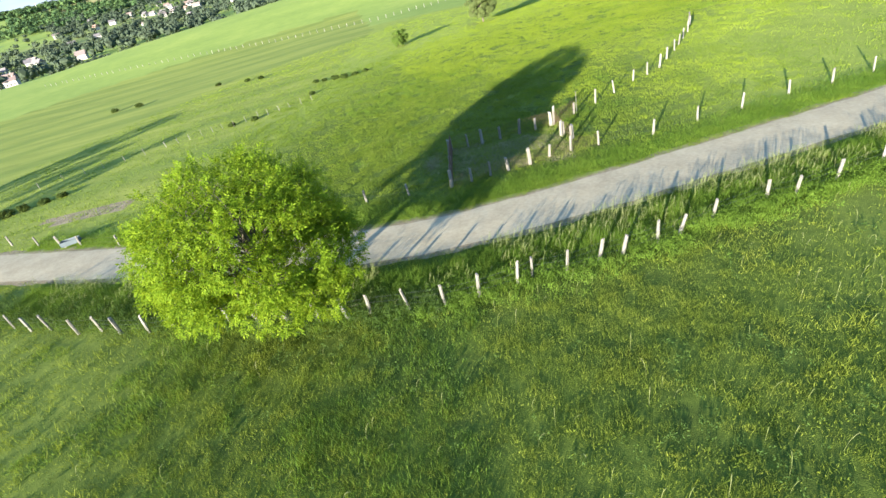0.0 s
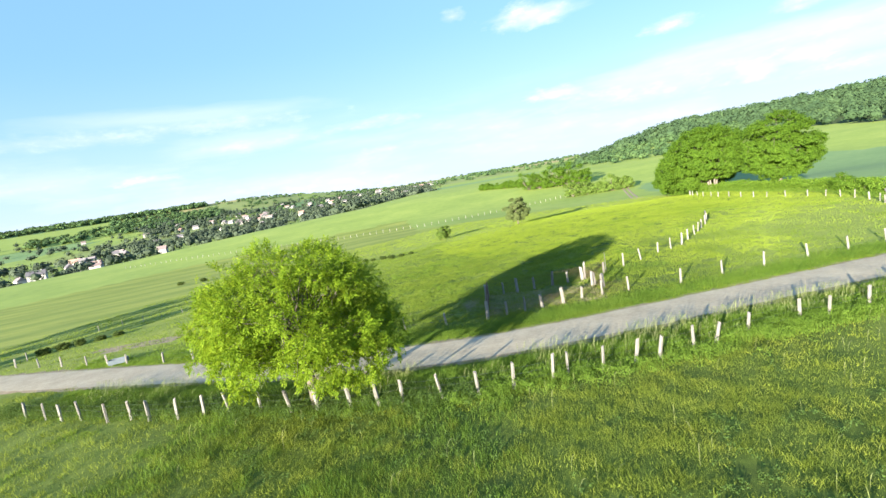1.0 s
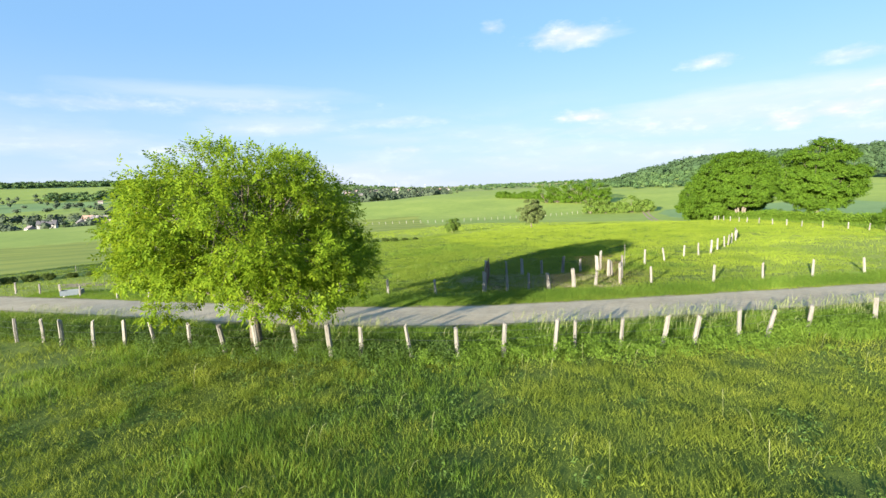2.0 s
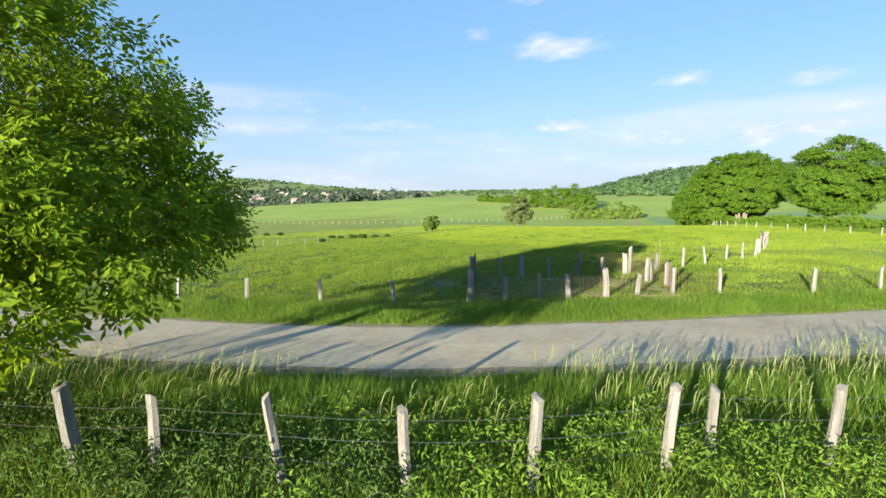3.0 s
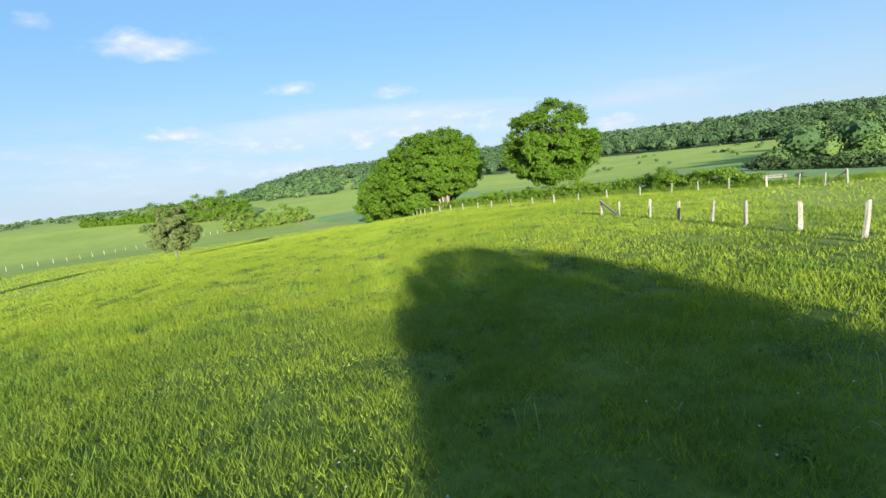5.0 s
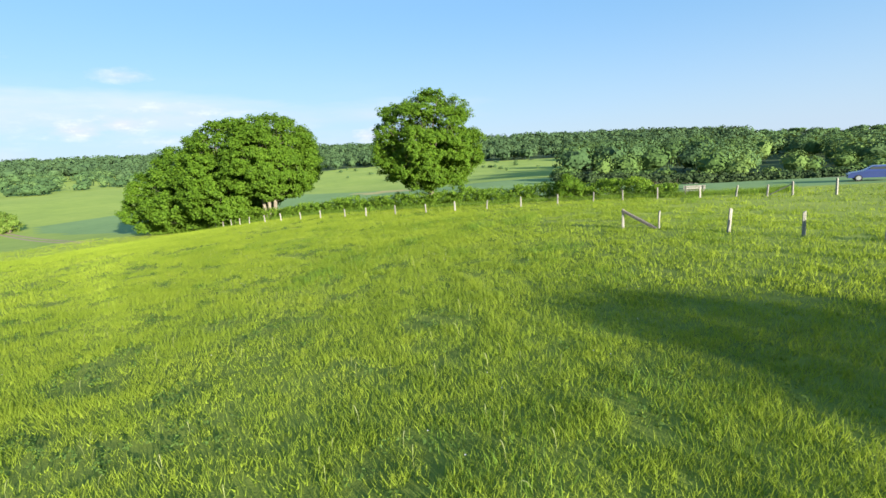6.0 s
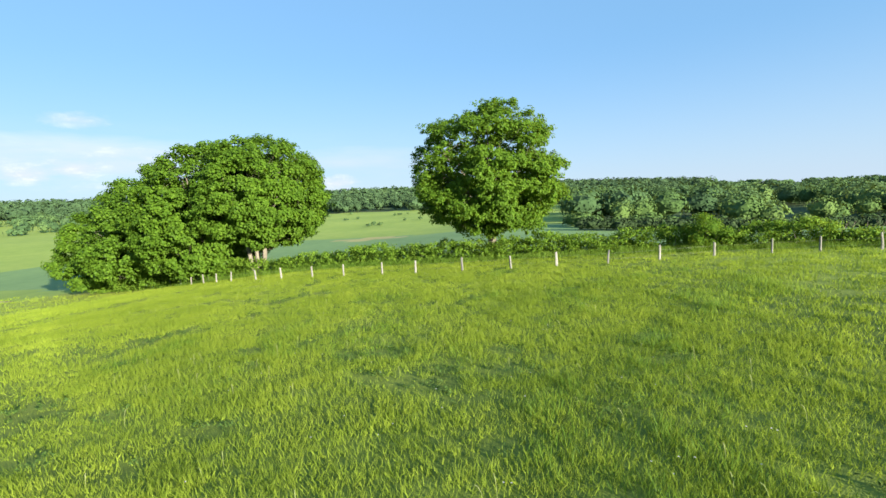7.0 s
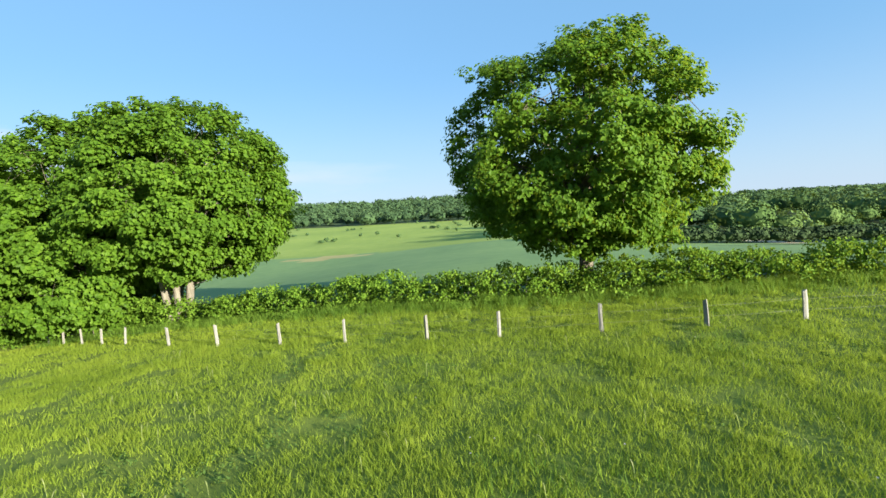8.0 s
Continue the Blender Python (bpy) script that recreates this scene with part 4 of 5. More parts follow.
def wood(name, label, places, seed, level=1, mat=WOODS, leaves=40, clump=1.35):
    """Crowns of a wood, x, y, radius and height of each: a lumpy core in a shell of leafy sprays."""
    dice = np.random.default_rng(seed)
    places = np.array(places)
    x, y, r, h = places.T
    z = land(x, y)
    pieces = []
    for k in range(len(places)):
        v, f = CROWNS[level][dice.integers(7)]
        a = dice.uniform(0, 6.28)
        w = np.stack([(v[:, 0] * math.cos(a) - v[:, 1] * math.sin(a)) * r[k], (v[:, 0] * math.sin(a) + v[:, 1] * math.cos(a)) * r[k], v[:, 2] * h[k] * 0.5 + h[k] * 0.47], -1)
        pieces.append(((w - (0, 0, h[k] * 0.4)) * 0.66 + (x[k], y[k], z[k] + h[k] * 0.4), f))
    v1, f1 = joined(pieces)
    n = len(places) * leaves
    d = dice.normal(0, 1, (n, 3)) + (0, 0, 0.35)
    d /= np.linalg.norm(d, axis=1, keepdims=True)
    spin, lobes = np.repeat(dice.uniform(0, 6.28, len(places)), leaves), np.arctan2(d[:, 1], d[:, 0])
    far_out = 0.86 + 0.16 * np.sin(3 * lobes + spin) * np.cos(4 * d[:, 2] + spin) + dice.normal(0, 0.07, n)
    rr, hh = np.repeat(r, leaves), np.repeat(h, leaves)
    mid = np.stack([np.repeat(x, leaves) + d[:, 0] * rr * far_out, np.repeat(y, leaves) + d[:, 1] * rr * far_out, np.repeat(z, leaves) + hh * 0.5 + d[:, 2] * hh * 0.52 * far_out], -1)
    facing = d + dice.normal(0, 0.17, (n, 3))
    facing /= np.linalg.norm(facing, axis=1, keepdims=True)
    one = np.cross(facing, dice.normal(0, 1, (n, 3)))
    one /= np.linalg.norm(one, axis=1, keepdims=True)
    two = np.cross(facing, one)
    size = (rr * dice.uniform(0.6, 1.3, n) * clump * leaves**-0.5)[:, None]
    corners = np.stack([mid - one * size, mid - two * size * 0.7, mid + one * size - facing * size * 0.25, mid + two * size * 0.7], 1).reshape(-1, 3)
    ob = new(name, mesh_of(name, np.concatenate([v1, corners]), [f1, np.arange(n * 4).reshape(n, 4) + len(v1)], mat))
    shade = dice.random(len(places))
    ob.data.attributes.new("tint", "FLOAT", "FACE").data.foreach_set("value", np.concatenate([np.repeat(shade, len(f1) // len(places)), np.repeat(shade, leaves)]).astype(np.float32))
    return tagged(ob, label, "woodland", kind="stuff")


rng = np.random.default_rng(77)


def sown(count, az0, az1, d0, d1, r, h, test=None):
    out = []
    while len(out) < count:
        a, d = radians(rng.uniform(az0, az1)), math.sqrt(rng.uniform(d0 * d0, d1 * d1))
        x, y = d * math.sin(a), 40 + d * math.cos(a)
        if test is None or test(x, y, math.degrees(a), d):
            out.append((x, y, r * rng.uniform(0.7, 1.3), h * rng.uniform(0.75, 1.25)))
    return out


def below_hill(count, r, h, deep, shallow):
    """Places on the near slope, right of the long field."""
    out = []
    while len(out) < count:
        x, y = rng.uniform(shallow, deep), rng.uniform(-170, 110)
        if y < 74 + 0.1 * x and y > -170 + 0.2 * x:
            out.append((x, y, r * rng.uniform(0.7, 1.35), h * rng.uniform(0.7, 1.25) * (0.6 + 0.4 * float(smooth(-50, 60, y)))))
    return out


def wood_edge(a):
    """How far off the wood on the hill begins, by heading."""
    return np.interp(a, (12, 36, 44, 52, 57, 64, 73, 80, 96), (560, 420, 340, 425, 425, 400, 375, 375, 430))


wood("hill_woods", "dense broadleaf wood on the hill", sown(1500, 12, 96, 560, 880, 7.5, 11, lambda x, y, a, d: d > 600 - 1.2 * abs(a - 40)), 1, 1, HILL, leaves=32)
wood("hill_woods", "broadleaf wood above the grassy hill", sown(620, 30, 96, 340, 600, 5.6, 9.5, lambda x, y, a, d: d > wood_edge(a)), 21, 1, HILL, leaves=90, clump=1.5)
wood("hill_woods", "brighter young trees along the edge of the wood", sown(180, 12, 44, 470, 640, 5.0, 6.0), 10, 1, WOODS)
wood("slope_woods", "mixed broadleaf wood on the near slope", below_hill(95, 6.2, 10.0, 270, 160), 2, 2, leaves=340, clump=1.4)
wood("slope_woods", "paler round crowns scattered through the wood", below_hill(55, 5.4, 10.6, 270, 160), 32, 2, BROAD, leaves=320, clump=1.4)
wood("slope_woods", "wood rising behind the edge of the slope", below_hill(120, 7.6, 9.5, 400, 262), 22, 2, leaves=260, clump=1.4)
wood("slope_woods", "brighter round trees standing before the wood", below_hill(40, 4.4, 7.6, 170, 138), 12, 2, BROAD, leaves=340, clump=1.4)
wood("slope_woods", "tall scrub before the wood", below_hill(110, 2.4, 3.2, 150, 124), 42, 1, BROAD, leaves=110, clump=1.6)
wood("field_hedges", "field hedge below the wood, coloured dark as in shade", [(119.5 + 2.0 * math.sin(y / 17.0) + rng.uniform(-0.6, 0.6), y, 1.9, 2.9) for y in np.linspace(-110, 84, 150)], 3, 1, SHADED_HEDGE, leaves=90)
wood("hill_woods", "wood climbing the hill behind the near slope", sown(420, 96, 142, 420, 820, 7.0, 5.5), 13, leaves=40)
wood("scrub", "scattered scrub on the grassy hill", sown(36, 48, 84, 250, 400, 1.6, 1.8, lambda x, y, a, d: d < wood_edge(a) - 8), 4, leaves=40)
wood("left_scrub", "low scrub and young trees beyond the meadow", sown(260, 9, 36, 360, 620, 4.5, 5.5), 5, 1, WOODS)
def grouped(size, seed, least):
    return lambda x, y, a, d: (d < 950 or a > -38 or d % 7 < 1) and float(patches(x, y, size, seed)) > least


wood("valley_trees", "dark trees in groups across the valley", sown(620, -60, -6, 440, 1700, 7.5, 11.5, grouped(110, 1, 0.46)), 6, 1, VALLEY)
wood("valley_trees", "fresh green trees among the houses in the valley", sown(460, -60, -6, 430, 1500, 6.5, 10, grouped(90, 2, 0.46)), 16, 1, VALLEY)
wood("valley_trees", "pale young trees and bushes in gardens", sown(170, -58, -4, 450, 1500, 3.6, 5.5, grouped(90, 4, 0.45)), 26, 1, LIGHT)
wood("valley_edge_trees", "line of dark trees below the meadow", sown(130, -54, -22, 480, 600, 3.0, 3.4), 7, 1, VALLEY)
wood("ridge_woods", "far woods along the ridge", sown(420, -50, -31, 2250, 2500, 14, 16), 8, leaves=20)
wood("ridge_woods", "dark wood on the slope under the ridge", sown(300, -47, -30, 1500, 2100, 12, 13, lambda x, y, a, d: float(patches(x, y, 420, 5)) > 0.5), 18, leaves=22)
wood("plateau_trees", "far scattered trees on the plateau", sown(520, -30, 14, 1300, 2900, 9, 8, lambda x, y, a, d: float(patches(x, y, 300, 6)) > 0.48), 9, leaves=20)

# ---- the village ----


def house(x, y, w, d, wall, turn, tall, label):
    root = thing("house", label, "house", "village houses", at=pose(x, y, rise(x, y), 0, 0, turn))
    part("wall", box(w, d, wall, -1.5, 0.0), root, PLASTER)
    bm = bmesh.new()
    e = 0.5
    z = wall - 1.5
    vs = [bm.verts.new(q) for q in ((-w / 2 - e, -d / 2 - e, z - 0.3), (w / 2 + e, -d / 2 - e, z - 0.3), (w / 2 + e, d / 2 + e, z - 0.3), (-w / 2 - e, d / 2 + e, z - 0.3), (-w / 2 - e, 0, z + tall), (w / 2 + e, 0, z + tall))]
    for q in ((0, 1, 5, 4), (2, 3, 4, 5), (0, 4, 3), (1, 2, 5), (3, 2, 1, 0)):
        bm.faces.new([vs[i] for i in q])
    roof = part("roof", bm, root, SLATE)
    part("chimney", box(0.8, 0.8, 1.6, z + tall * 0.6, 0.0, x=w * 0.3), roof, PLASTER)
    for k in range(3):
        part("window", box(1.1, 0.12, 1.3, 1.0, 0.0, x=(k - 1) * w * 0.3, y=-d / 2 - 0.03), root, GLASS_DARK)
    return root


VILLAGE = random.Random(3)
QUARTERS = ((-27, 3.0, 900, 1250), (-21, 3.5, 1100, 1600), (-11, 3.5, 1000, 1700), (-11, 3.0, 1300, 1900), (-44, 4.0, 450, 760), (-33, 5.0, 700, 1500))
for k in range(84):
    middle, wide, close, far_off = QUARTERS[k % 6]
    a, d = radians(VILLAGE.gauss(middle, wide)), VILLAGE.uniform(close, far_off)
    x, y = d * math.sin(a), 40 + d * math.cos(a)
    house(x, y, VILLAGE.uniform(9, 16), VILLAGE.uniform(7, 10), VILLAGE.uniform(5.5, 8), VILLAGE.uniform(-40, 40), VILLAGE.uniform(2.5, 4.5), "white plastered village house with a dark pitched roof")

for a, d, h in ((-37.5, 2300, 26), (-24.5, 2400, 24), (-20, 2450, 24), (-17, 2500, 22), (-14, 2500, 24), (-12, 2600, 24), (-8.5, 2700, 22)):
    x, y = d * math.sin(radians(a)), 40 + d * math.cos(radians(a))
    mast = thing("transmission_mast", "thin pale mast standing on the far ridge", "mast", "ridge masts", at=pose(x, y, rise(x, y)))
    v, f = tube([(0, 0, -2), (0, 0, h * 0.5), (0, 0, h)], [0.9, 0.7, 0.4], 6)
    part("shaft", mesh_of("shaft", v, f, PLASTER), mast)
    part("cross_arm", box(6, 0.5, 0.5, h * 0.85, 0.0), mast, PLASTER)

# ---- bench, car and trough ----
bench = thing("park_bench", "weathered wooden bench beside the hedge end", "bench", at=pose(50.4, 58.0, rise(50.4, 58.0), 0, 0, 97))
for k in range(3):
    part("seat_board", box(1.9, 0.13, 0.045, 0.44, 0.008, y=-0.16 + k * 0.155), bench, POST_WOOD)
for k in range(2):
    part("back_board", box(1.9, 0.04, 0.15, 0.62 + k * 0.19, 0.008, y=0.26), bench, POST_WOOD)
for s in (-0.75, 0.75):
    part("leg", box(0.09, 0.42, 0.44, 0.0, 0.01, x=s), bench, DARK_WOOD)
    part("back_post", box(0.08, 0.07, 0.95, 0.0, 0.01, x=s, y=0.3), bench, DARK_WOOD)


def car(x, y, turn):
    root = thing("parked_car", "dark blue parked estate car beyond the field gate", "car", at=pose(x, y, rise(x, y), 0, 0, turn))
    side = [(-2.1, 0.35), (-2.15, 0.75), (-2.0, 0.95), (-1.75, 1.38), (-1.2, 1.46), (0.2, 1.45), (0.95, 0.98), (1.9, 0.82), (2.1, 0.6), (2.1, 0.33)]
    bm = bmesh.new()
    rows = []
    for w, squeeze in ((-0.86, 0.9), (-0.78, 1.0), (0.78, 1.0), (0.86, 0.9)):
        rows.append([bm.verts.new((px, w * (0.82 if pz > 1.2 else 1.0), 0.3 + (pz - 0.3) * (1.0 if squeeze == 1.0 else 0.97))) for px, pz in side])
    for a, b in zip(rows, rows[1:]):
        for k in range(len(side)):
            bm.faces.new((a[k], a[(k + 1) % len(side)], b[(k + 1) % len(side)], b[k]))
    bm.faces.new(rows[0])
    bm.faces.new(rows[-1][::-1])
    bmesh.ops.recalc_face_normals(bm, faces=bm.faces[:])
    body = part("body", bm, root, CAR_PAINT)
    for s in (-1, 1):
        part("window", box(2.0, 0.03, 0.32, 1.02, 0.01, x=-0.5, y=0.795 * s), body, GLASS_DARK)
        part("headlight", box(0.06, 0.3, 0.14, 0.62, 0.01, x=2.1, y=0.6 * s), body, LAMP_GLASS)
        for fx in (-1.3, 1.3):
            bm = bmesh.new()
            bmesh.ops.create_cone(bm, cap_ends=True, segments=20, radius1=0.32, radius2=0.32, depth=0.2, matrix=pose(fx, 0.78 * s, 0.32, 90))
            bmesh.ops.bevel(bm, geom=[e for e in bm.edges if len(e.link_faces) == 2 and e.calc_face_angle(0) > 1], offset=0.03, segments=2, affect="EDGES")
            wheel = part("wheel", bm, root, RUBBER)
            bm = bmesh.new()
            bmesh.ops.create_cone(bm, cap_ends=True, segments=16, radius1=0.2, radius2=0.18, depth=0.03, matrix=pose(fx, 0.89 * s, 0.32, 90))
            part("rim", bm, wheel, STEEL)
    return root


car(58.0, 42.0, 80)

trough = thing("cattle_trough", "pale blue cattle trough on the bare ground by the fence", "trough", at=pose(-36.6, 31.4, rise(-36.6, 31.4), 0, 0, 20))
bm = box(1.5, 0.6, 0.42, 0.12, 0.0)
top = [q for q in bm.faces if q.normal.z > 0.9]
inner = bmesh.ops.inset_region(bm, faces=top, thickness=0.07, depth=0.0)
for q in top:
    for vert in q.verts:
        vert.co.z -= 0.38
part("basin", bm, trough, TROUGH_BLUE)
for s in (-0.8, 0.8):
    part("foot", box(0.1, 0.5, 0.14, 0.0, 0.01, x=s * 0.65), trough, STEEL)

# ---- grass ----


def blades(rng, x, y, tall, wide, per, spread, lean=0.45):
    """Tufts of blades: each has a broad foot and a tip."""
    n = len(x) * per
    bx, by = np.repeat(x, per) + rng.normal(0, spread, n), np.repeat(y, per) + rng.normal(0, spread, n)
    h = np.repeat(tall, per) * rng.uniform(0.55, 1.15, n)
    w = wide * rng.uniform(0.6, 1.3, n)
    a, b = rng.uniform(0, 6.283, n), rng.uniform(0, 6.283, n)
    z = land(bx, by) + lump(bx, by) - 0.02
    ca, sa2 = np.cos(a) * w, np.sin(a) * w
    lx, ly = np.cos(b) * h * lean * rng.uniform(0.2, 1.2, n), np.sin(b) * h * lean * rng.uniform(0.2, 1.2, n)
    foot1, foot2 = np.stack([bx - ca, by - sa2, z], -1), np.stack([bx + ca, by + sa2, z], -1)
    tip = np.stack([bx + lx, by + ly, z + h], -1)
    return np.stack([foot1, foot2, tip], 1).reshape(-1, 3), np.arange(n * 3).reshape(n, 3)


def on_grass(x, y):
    clear = np.abs(y - road_line(x)) > 2.45
    return clear & (x < hedge_line(y) + 0.5)


def clumpy(x, y):
    return np.clip((patches(x, y, 1.7, 3) - 0.2) / 0.6, 0, 1)


def tufted(x, y):
    return np.clip((patches(x, y, 0.55, 5) - 0.25) / 0.5, 0, 1) ** 1.3


def hollow(x, y):
    """Where the sward thins out: 1 in the middle of a hollow, 0 in thick grass; the hollows are up to a metre wide and gather in places."""
    return np.clip(patches(x, y, 1.15, 17) + 0.4 * (patches(x, y, 5.5, 19) - 0.5) + 0.07 * (x < -2) * (y < 16), 0, 1)


def dull(x, y):
    """Whether old, duller grass stands here: all along the lane's side of the meadow, thinning out up the slope."""
    most = (1 - smooth(50, 74, y) * smooth(-22, 0, x)) * (1 - smooth(84, 112, y)) * (1 - smooth(-2, 12, x))
    return patches(x, y, 6.0, 41) < 1.25 * np.maximum(most, 0.5 * (1 - smooth(44, 62, y))) - 0.1


rng = np.random.default_rng(9)


def meadow_patch(name, label, d0, d1, density, tall, wide, per, spread, bounds, rough=False):
    x0, x1, y0, y1 = bounds
    count = int((x1 - x0) * (y1 - y0) * density)
    x, y = rng.uniform(x0, x1, count), rng.uniform(y0, y1, count)
    gap = stretch_gap(x, y)
    edge = rng.uniform(-3, 3, count)
    keep = on_grass(x, y) & ((y < road_line(x)) == rough) & (gap + edge >= d0) & (gap + edge < d1) & (rng.random(count) < (0.55 if rough else 0.72) + (0.45 if rough else 0.28) * clumpy(x, y))
    pen_in = (x > -2.8) & (x < 6.2) & (y > 27.5) & (y < 34)
    keep &= ~(pen_in & (rng.random(count) < 0.5)) & ~(np.hypot((x + 4.3) / 0.6, (y - 31.8) / 1.8) < 1)
    deep = 0.66 if rough else 0.71
    keep &= (hollow(x, y) < deep) | (rng.random(count) < 0.3)
    x, y = x[keep], y[keep]
    h = np.where(hollow(x, y) > deep, 0.45, 1.0) * tall * ((0.3 + 1.0 * tufted(x, y)) if rough else (0.72 + 0.4 * clumpy(x, y)))
    for mat, words, some in ((BLADES, label, ~dull(x, y)), (DULL_BLADES, label.replace("meadow grass", "dull olive meadow grass"), dull(x, y))) if not rough else ((ROUGH_BLADES, label, x == x),):
        v, f = blades(rng, x[some], y[some], h[some], wide, per, spread, 0.9 if rough else 0.7)
        tagged(new(name, mesh_of(name, v, f, mat)), words, "grass", kind="stuff")


meadow_patch("pasture_grass", "coarse dark tufted pasture grass", 0, 13, 58, 0.21, 0.0058, 12, 0.14, (-18, 20, -8, 20), True)
meadow_patch("pasture_grass", "coarse pasture grass further off", 13, 45, 11, 0.26, 0.014, 10, 0.2, (-45, 45, -12, 26), True)
meadow_patch("meadow_grass", "thick uneven meadow grass with paler tips", 0, 11, 42, 0.235, 0.0075, 10, 0.13, (-16, 56, -8, 114))
meadow_patch("meadow_grass", "rough meadow grass further off", 11, 30, 12.0, 0.20, 0.018, 10, 0.2, (-36, 57, -8, 150))
meadow_patch("meadow_grass", "distant tufts of meadow grass", 30, 75, 1.8, 0.2, 0.036, 9, 0.42, (-80, 56, -8, 165))

# Short thick bottom grass under the taller blades, in the pasture and in the meadow.
for count, y0, y1, mat, deep in ((15500, -6, 16, ROUGH_BLADES, 0.68), (60000, 27, 112, BLADES, 0.72)):
    x, y = rng.uniform(-16, 54, count), rng.uniform(y0, y1, count)
    keep = on_grass(x, y) & (stretch_gap(x, y) + rng.normal(0, 2, count) < 14) & (hollow(x, y) < deep)
    v, f = blades(rng, x[keep], y[keep], 0.09 + 0.05 * clumpy(x[keep], y[keep]), 0.022, 7, 0.16, 1.0)
    tagged(new("bottom_grass", mesh_of("bottom_grass", v, f, mat)), "short thick grass under the taller blades", "grass", kind="stuff")

# Taller grass on both verges, and nettles under the near fence.
count = 14500
x = rng.uniform(-42, 44, count)
gap = 2.35 + np.abs(rng.normal(0, 1.0, count)) * 1.5
y = road_line(x) + gap
keep = (gap < 6.2) & ~((x > -2.8) & (x < 7) & (y > 27.2))
x, y, gap = x[keep], y[keep], gap[keep]
v, f = blades(rng, x, y, 0.10 + 0.30 * np.clip((gap - 2.4) / 1.6, 0, 1) * (0.6 + 0.6 * clumpy(x, y)), 0.0085, 9, 0.14, 0.95)
tagged(new("verge_grass", mesh_of("verge_grass", v, f, VERGE)), "tall lush grass on the far verge of the lane", "grass", kind="stuff")
count = 17000
x = rng.uniform(-34, 32, count)
gap = 2.35 + np.abs(rng.normal(0, 1, count)) * 2.9
y = road_line(x) - gap
keep = gap < 7.6
x, y, gap = x[keep], y[keep], gap[keep]
v, f = blades(rng, x, y, 0.08 + (0.20 + 0.38 * clumpy(x, y)) * smooth(2.5, 4.2, gap), 0.0085, 9, 0.13, 0.6)
tagged(new("verge_grass", mesh_of("verge_grass", v, f, VERGE)), "tall lush grass between fence and lane", "grass", kind="stuff")
count = 5200
x = rng.uniform(-38, 26, count)
y = road_line(x) - 6.5 + rng.normal(0, 0.85, count)
keep = clumpy(x * 0.6, y * 0.6 + 4) > 0.2
x, y = x[keep], y[keep]
c = np.stack([x, y, land(x, y) + rng.uniform(0.06, 0.52, len(x))], -1)
v, f = leaf_cloud(c, 0.26, 20, 0.092, rng, droop=0.2, aspect=0.36)
rank = np.repeat(patches(x, y, 3.5, 51) < 1 - smooth(-9, 3, x), 20)
for mat, some, label in ((NETTLE, ~rank, "lush nettles and docks under the wire"), (DOCK, rank, "older dark nettles under the wire")):
    tagged(new("nettles", mesh_of("nettles", v.reshape(-1, 4, 3)[some].reshape(-1, 3), f[: some.sum()], mat)), label, "weeds", kind="stuff")
count = 4200
y = rng.uniform(50, 128, count)
x = hedge_line(y) - 0.6 - np.abs(rng.normal(0, 1.2, count))
v, f = blades(rng, x, y, 0.35 + 0.35 * clumpy(x, y), 0.012, 12, 0.16, 0.6)
tagged(new("verge_grass", mesh_of("verge_grass", v, f, VERGE)), "tall grass at the foot of the hedge", "grass", kind="stuff")

# Short ragged grass and weeds creeping over both edges of the lane.
count = 9000
x = rng.uniform(-30, 26, count)
gap = 2.0 + np.abs(rng.normal(0.1, 0.26, count))
y = road_line(x) + np.where(rng.random(count) < 0.5, gap, -gap)
keep = patches(x, y, 0.9, 31) > 0.40 - 0.25 * (gap - 2.0)
x, y, gap = x[keep], y[keep], gap[keep]
v, f = blades(rng, x, y, 0.06 + 0.16 * np.clip(gap - 2.0, 0, 0.6), 0.008, 8, 0.07, 0.9)
tagged(new("edge_grass", mesh_of("edge_grass", v, f, ROUGH_BLADES)), "short ragged grass on the crumbling edge of the lane", "grass", kind="stuff")

# Arching seed heads above the grass.


def seed_heads(label, x, y, low, high):
    z, turn, tall = land(x, y), rng.normal(0.6, 0.6, len(x)), rng.uniform(low, high, len(x))
    ux, uy = np.cos(turn), np.sin(turn)
    spine = [np.stack([x + ux * tall * o, y + uy * tall * o, z + tall * h], -1) for o, h in ((0, 0), (0.10, 0.62), (0.26, 0.90), (0.42, 0.96), (0.56, 0.86))]
    side = np.stack([-uy, ux, np.zeros(len(x))], -1)
    ribs = [q + side * w for q, w in zip(spine, (0.003, 0.003, 0.008, 0.010, 0.002))] + [q - side * w for q, w in zip(spine, (0.003, 0.003, 0.008, 0.010, 0.002))]
    base = np.arange(len(x))[:, None, None] * 10 + np.array([(k, k + 1, k + 6, k + 5) for k in range(4)])[None]
    tagged(new("seeding_grass", mesh_of("seeding_grass", np.stack(ribs, 1).reshape(-1, 3), base.reshape(-1, 4), SEED_HEAD)), label, "grass", kind="stuff")


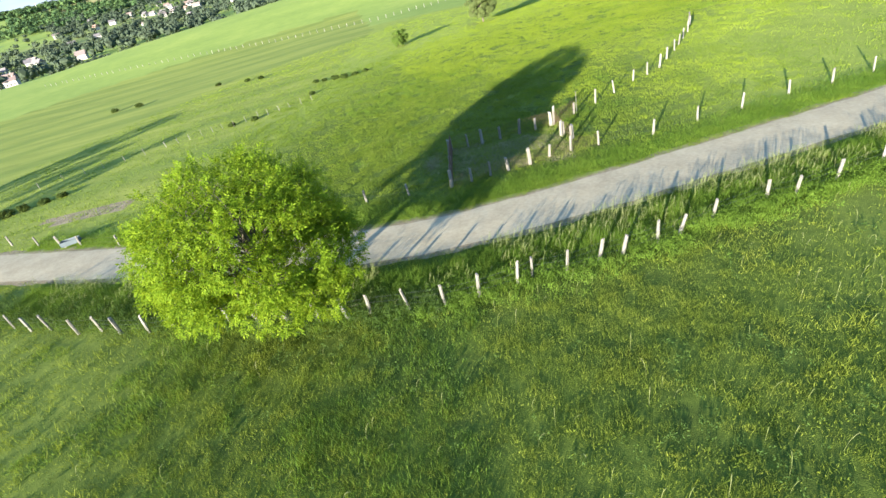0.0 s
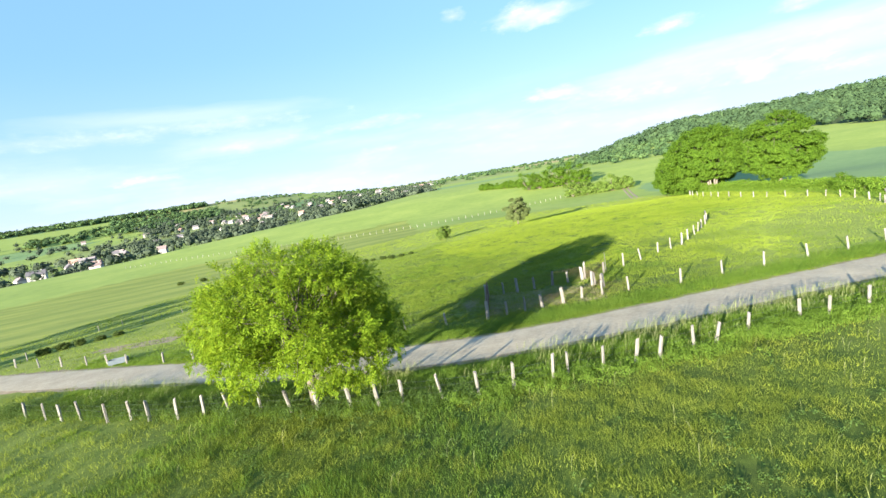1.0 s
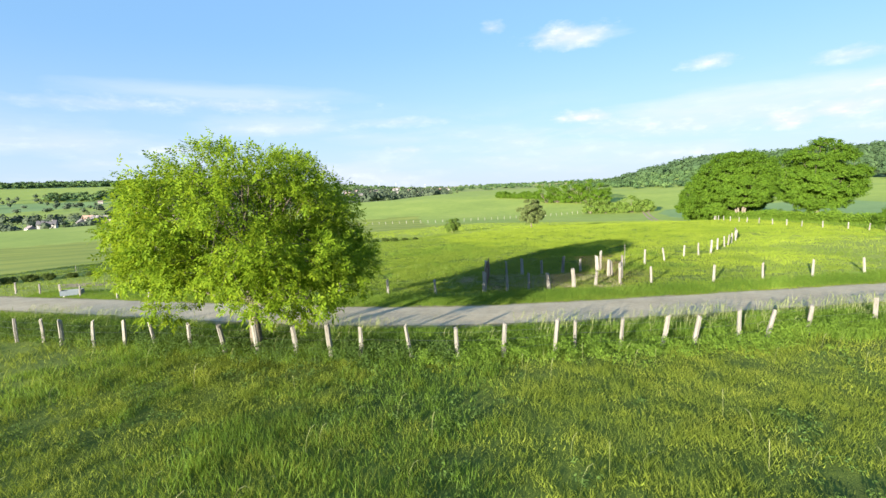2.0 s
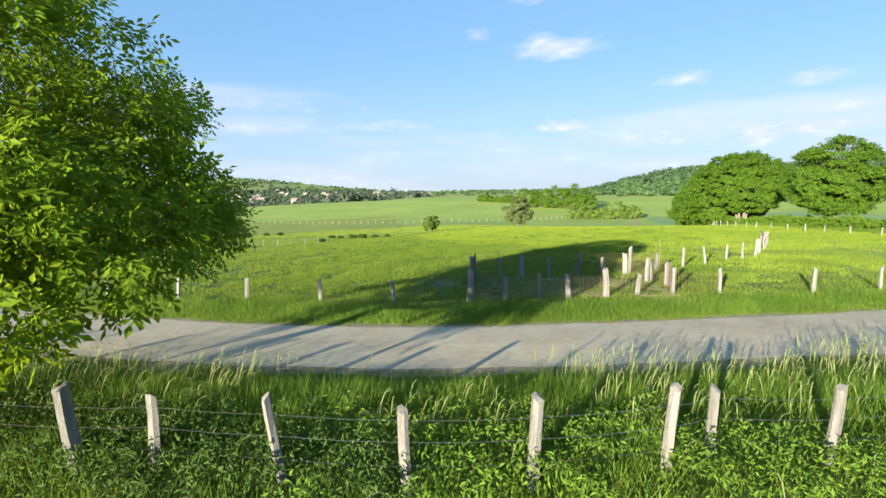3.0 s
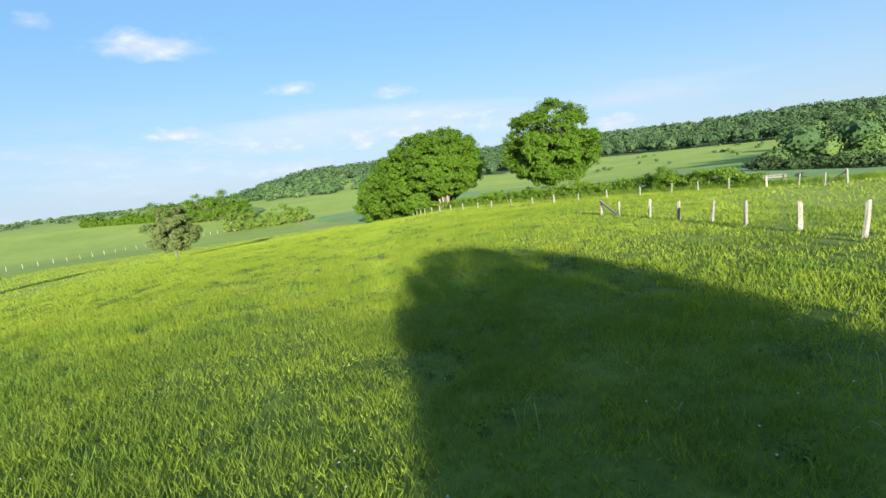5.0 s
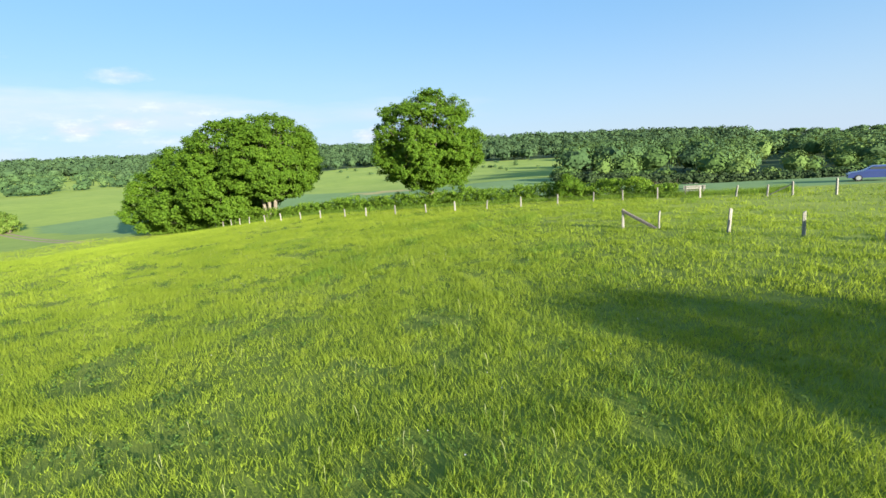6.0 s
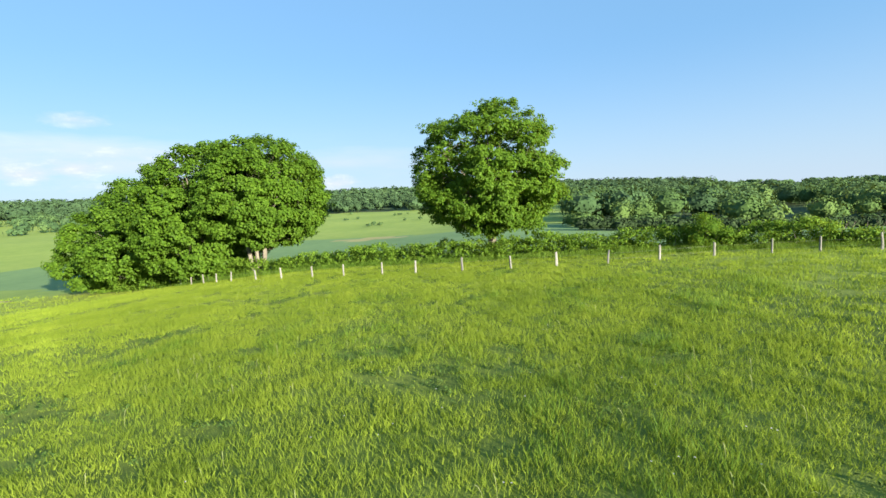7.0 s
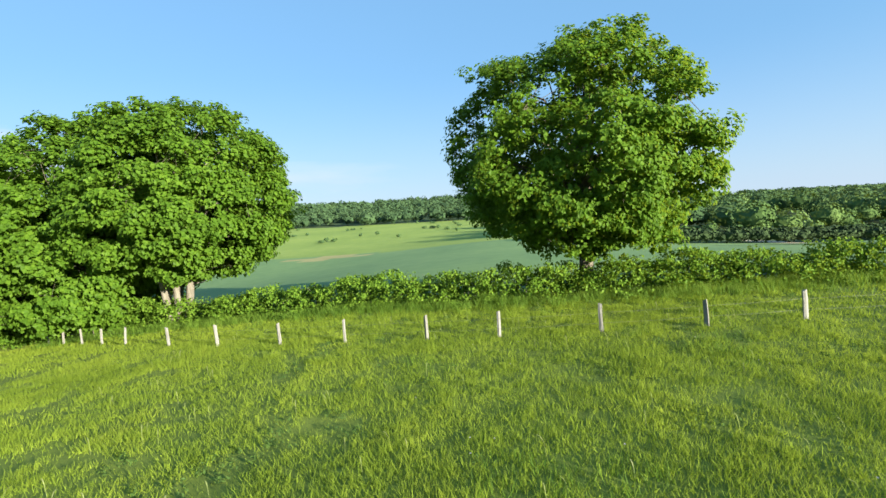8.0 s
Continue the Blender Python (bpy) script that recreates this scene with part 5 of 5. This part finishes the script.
count = 5200
x = rng.uniform(-32, 30, count)
y = np.where(rng.random(count) < 0.9, road_line(x) - 2.6 - np.abs(rng.normal(0, 1.6, count)), rng.uniform(-4, 14, count))
keep = on_grass(x, y) & (patches(x, y, 3.0, 8) > 0.42)
seed_heads("arching pale seed heads of tall grass beside the lane", x[keep], y[keep], 0.40, 0.78)
count = 3600
x, y = rng.uniform(-14, 50, count), np.where(rng.random(count) < 0.6, rng.uniform(28, 46, count), rng.uniform(62, 108, count))
keep = on_grass(x, y) & (stretch_gap(x, y) < 9) & (patches(x, y, 2.2, 12) > 0.45)
seed_heads("thin pale seed heads standing in the meadow", x[keep], y[keep], 0.26, 0.46)

# Low dark docks and undergrowth in the hollows of the sward.
count = 48000
x, y = rng.uniform(-34, 52, count), np.where(rng.random(count) < 0.3, rng.uniform(-6, 14, count), rng.uniform(26, 100, count))
keep = on_grass(x, y) & (stretch_gap(x, y) < 17 + rng.normal(0, 4, count)) & (hollow(x, y) > np.where(y < 16, 0.66, 0.71))
x, y = x[keep], y[keep]
c = np.stack([x, y, land(x, y) + rng.uniform(0.03, 0.16, len(x))], -1)
v, f = leaf_cloud(c, 0.16, 12, 0.085, rng, aspect=0.45)
tagged(new("meadow_weeds", mesh_of("meadow_weeds", v, f, DOCK)), "dark docks and low undergrowth among the grass", "weeds", kind="stuff")

# Darker, taller tussocks where the meadow is rank.
count = 12000
x, y = rng.uniform(-16, 14, count), rng.uniform(34, 66, count)
x[3200:], y[3200:] = rng.uniform(14, 48, count - 3200), rng.uniform(58, 96, count - 3200)
x[8000:], y[8000:] = rng.uniform(-27, -2, count - 8000), rng.uniform(0, 16, count - 8000)
rank = patches(x * 0.6, y, 2.6, 21)
keep = on_grass(x, y) & (rank > np.where(y < 16, 0.53, np.where(x < 14, 0.54, 0.6)))
x, y, rank = x[keep], y[keep], rank[keep]
v, f = blades(rng, x, y, np.where(y < 16, 0.20, 0.22) + np.where(y < 16, 0.18, 0.25) * np.clip((rank - 0.6) / 0.25, 0, 1), 0.0095, 16, 0.17, 0.6)
tagged(new("rank_grass", mesh_of("rank_grass", v, f, VERGE)), "darker tussocks of rank grass in the meadow", "grass", kind="stuff")

# Clover and daisies.
count = 900
x, y = rng.uniform(-12, 46, count), rng.uniform(40, 96, count)
keep = on_grass(x, y) & (stretch_gap(x, y) < 18) & (clumpy(x * 0.4, y * 0.4) > 0.5)
x, y = x[keep], y[keep]
z = land(x, y) + rng.uniform(0.2, 0.36, len(x))
a = rng.uniform(0, 6.283, len(x))
ring = [np.stack([x + 0.022 * np.cos(a + k * math.pi / 2), y + 0.022 * np.sin(a + k * math.pi / 2), z + 0.012 * (k % 2)], -1) for k in range(4)]
tagged(new("daisies", mesh_of("daisies", np.stack(ring, 1).reshape(-1, 3), np.arange(len(x) * 4).reshape(-1, 4), PLASTER)), "small white flowers dotted in the grass", "flowers", kind="stuff")

# Dead stalks lying in the pen and on the worn path beside it.
count = 4400
x, y = rng.uniform(-2.7, 6.0, count), rng.uniform(27.3, 34.2, count)
keep = clumpy(x * 0.8 + 1, y * 0.8) > 0.25
x, y = x[keep], y[keep]
px, py = rng.normal(-4.3, 0.45, 500), rng.normal(31.8, 1.3, 500)
x, y = np.concatenate([x, px]), np.concatenate([y, py])
v, f = blades(rng, x, y, np.full(len(x), 0.13), 0.008, 6, 0.12, 2.2)
tagged(new("dead_stalks", mesh_of("dead_stalks", v, f, STRAW)), "pale dead stalks lying on the trodden ground", "litter", kind="stuff")
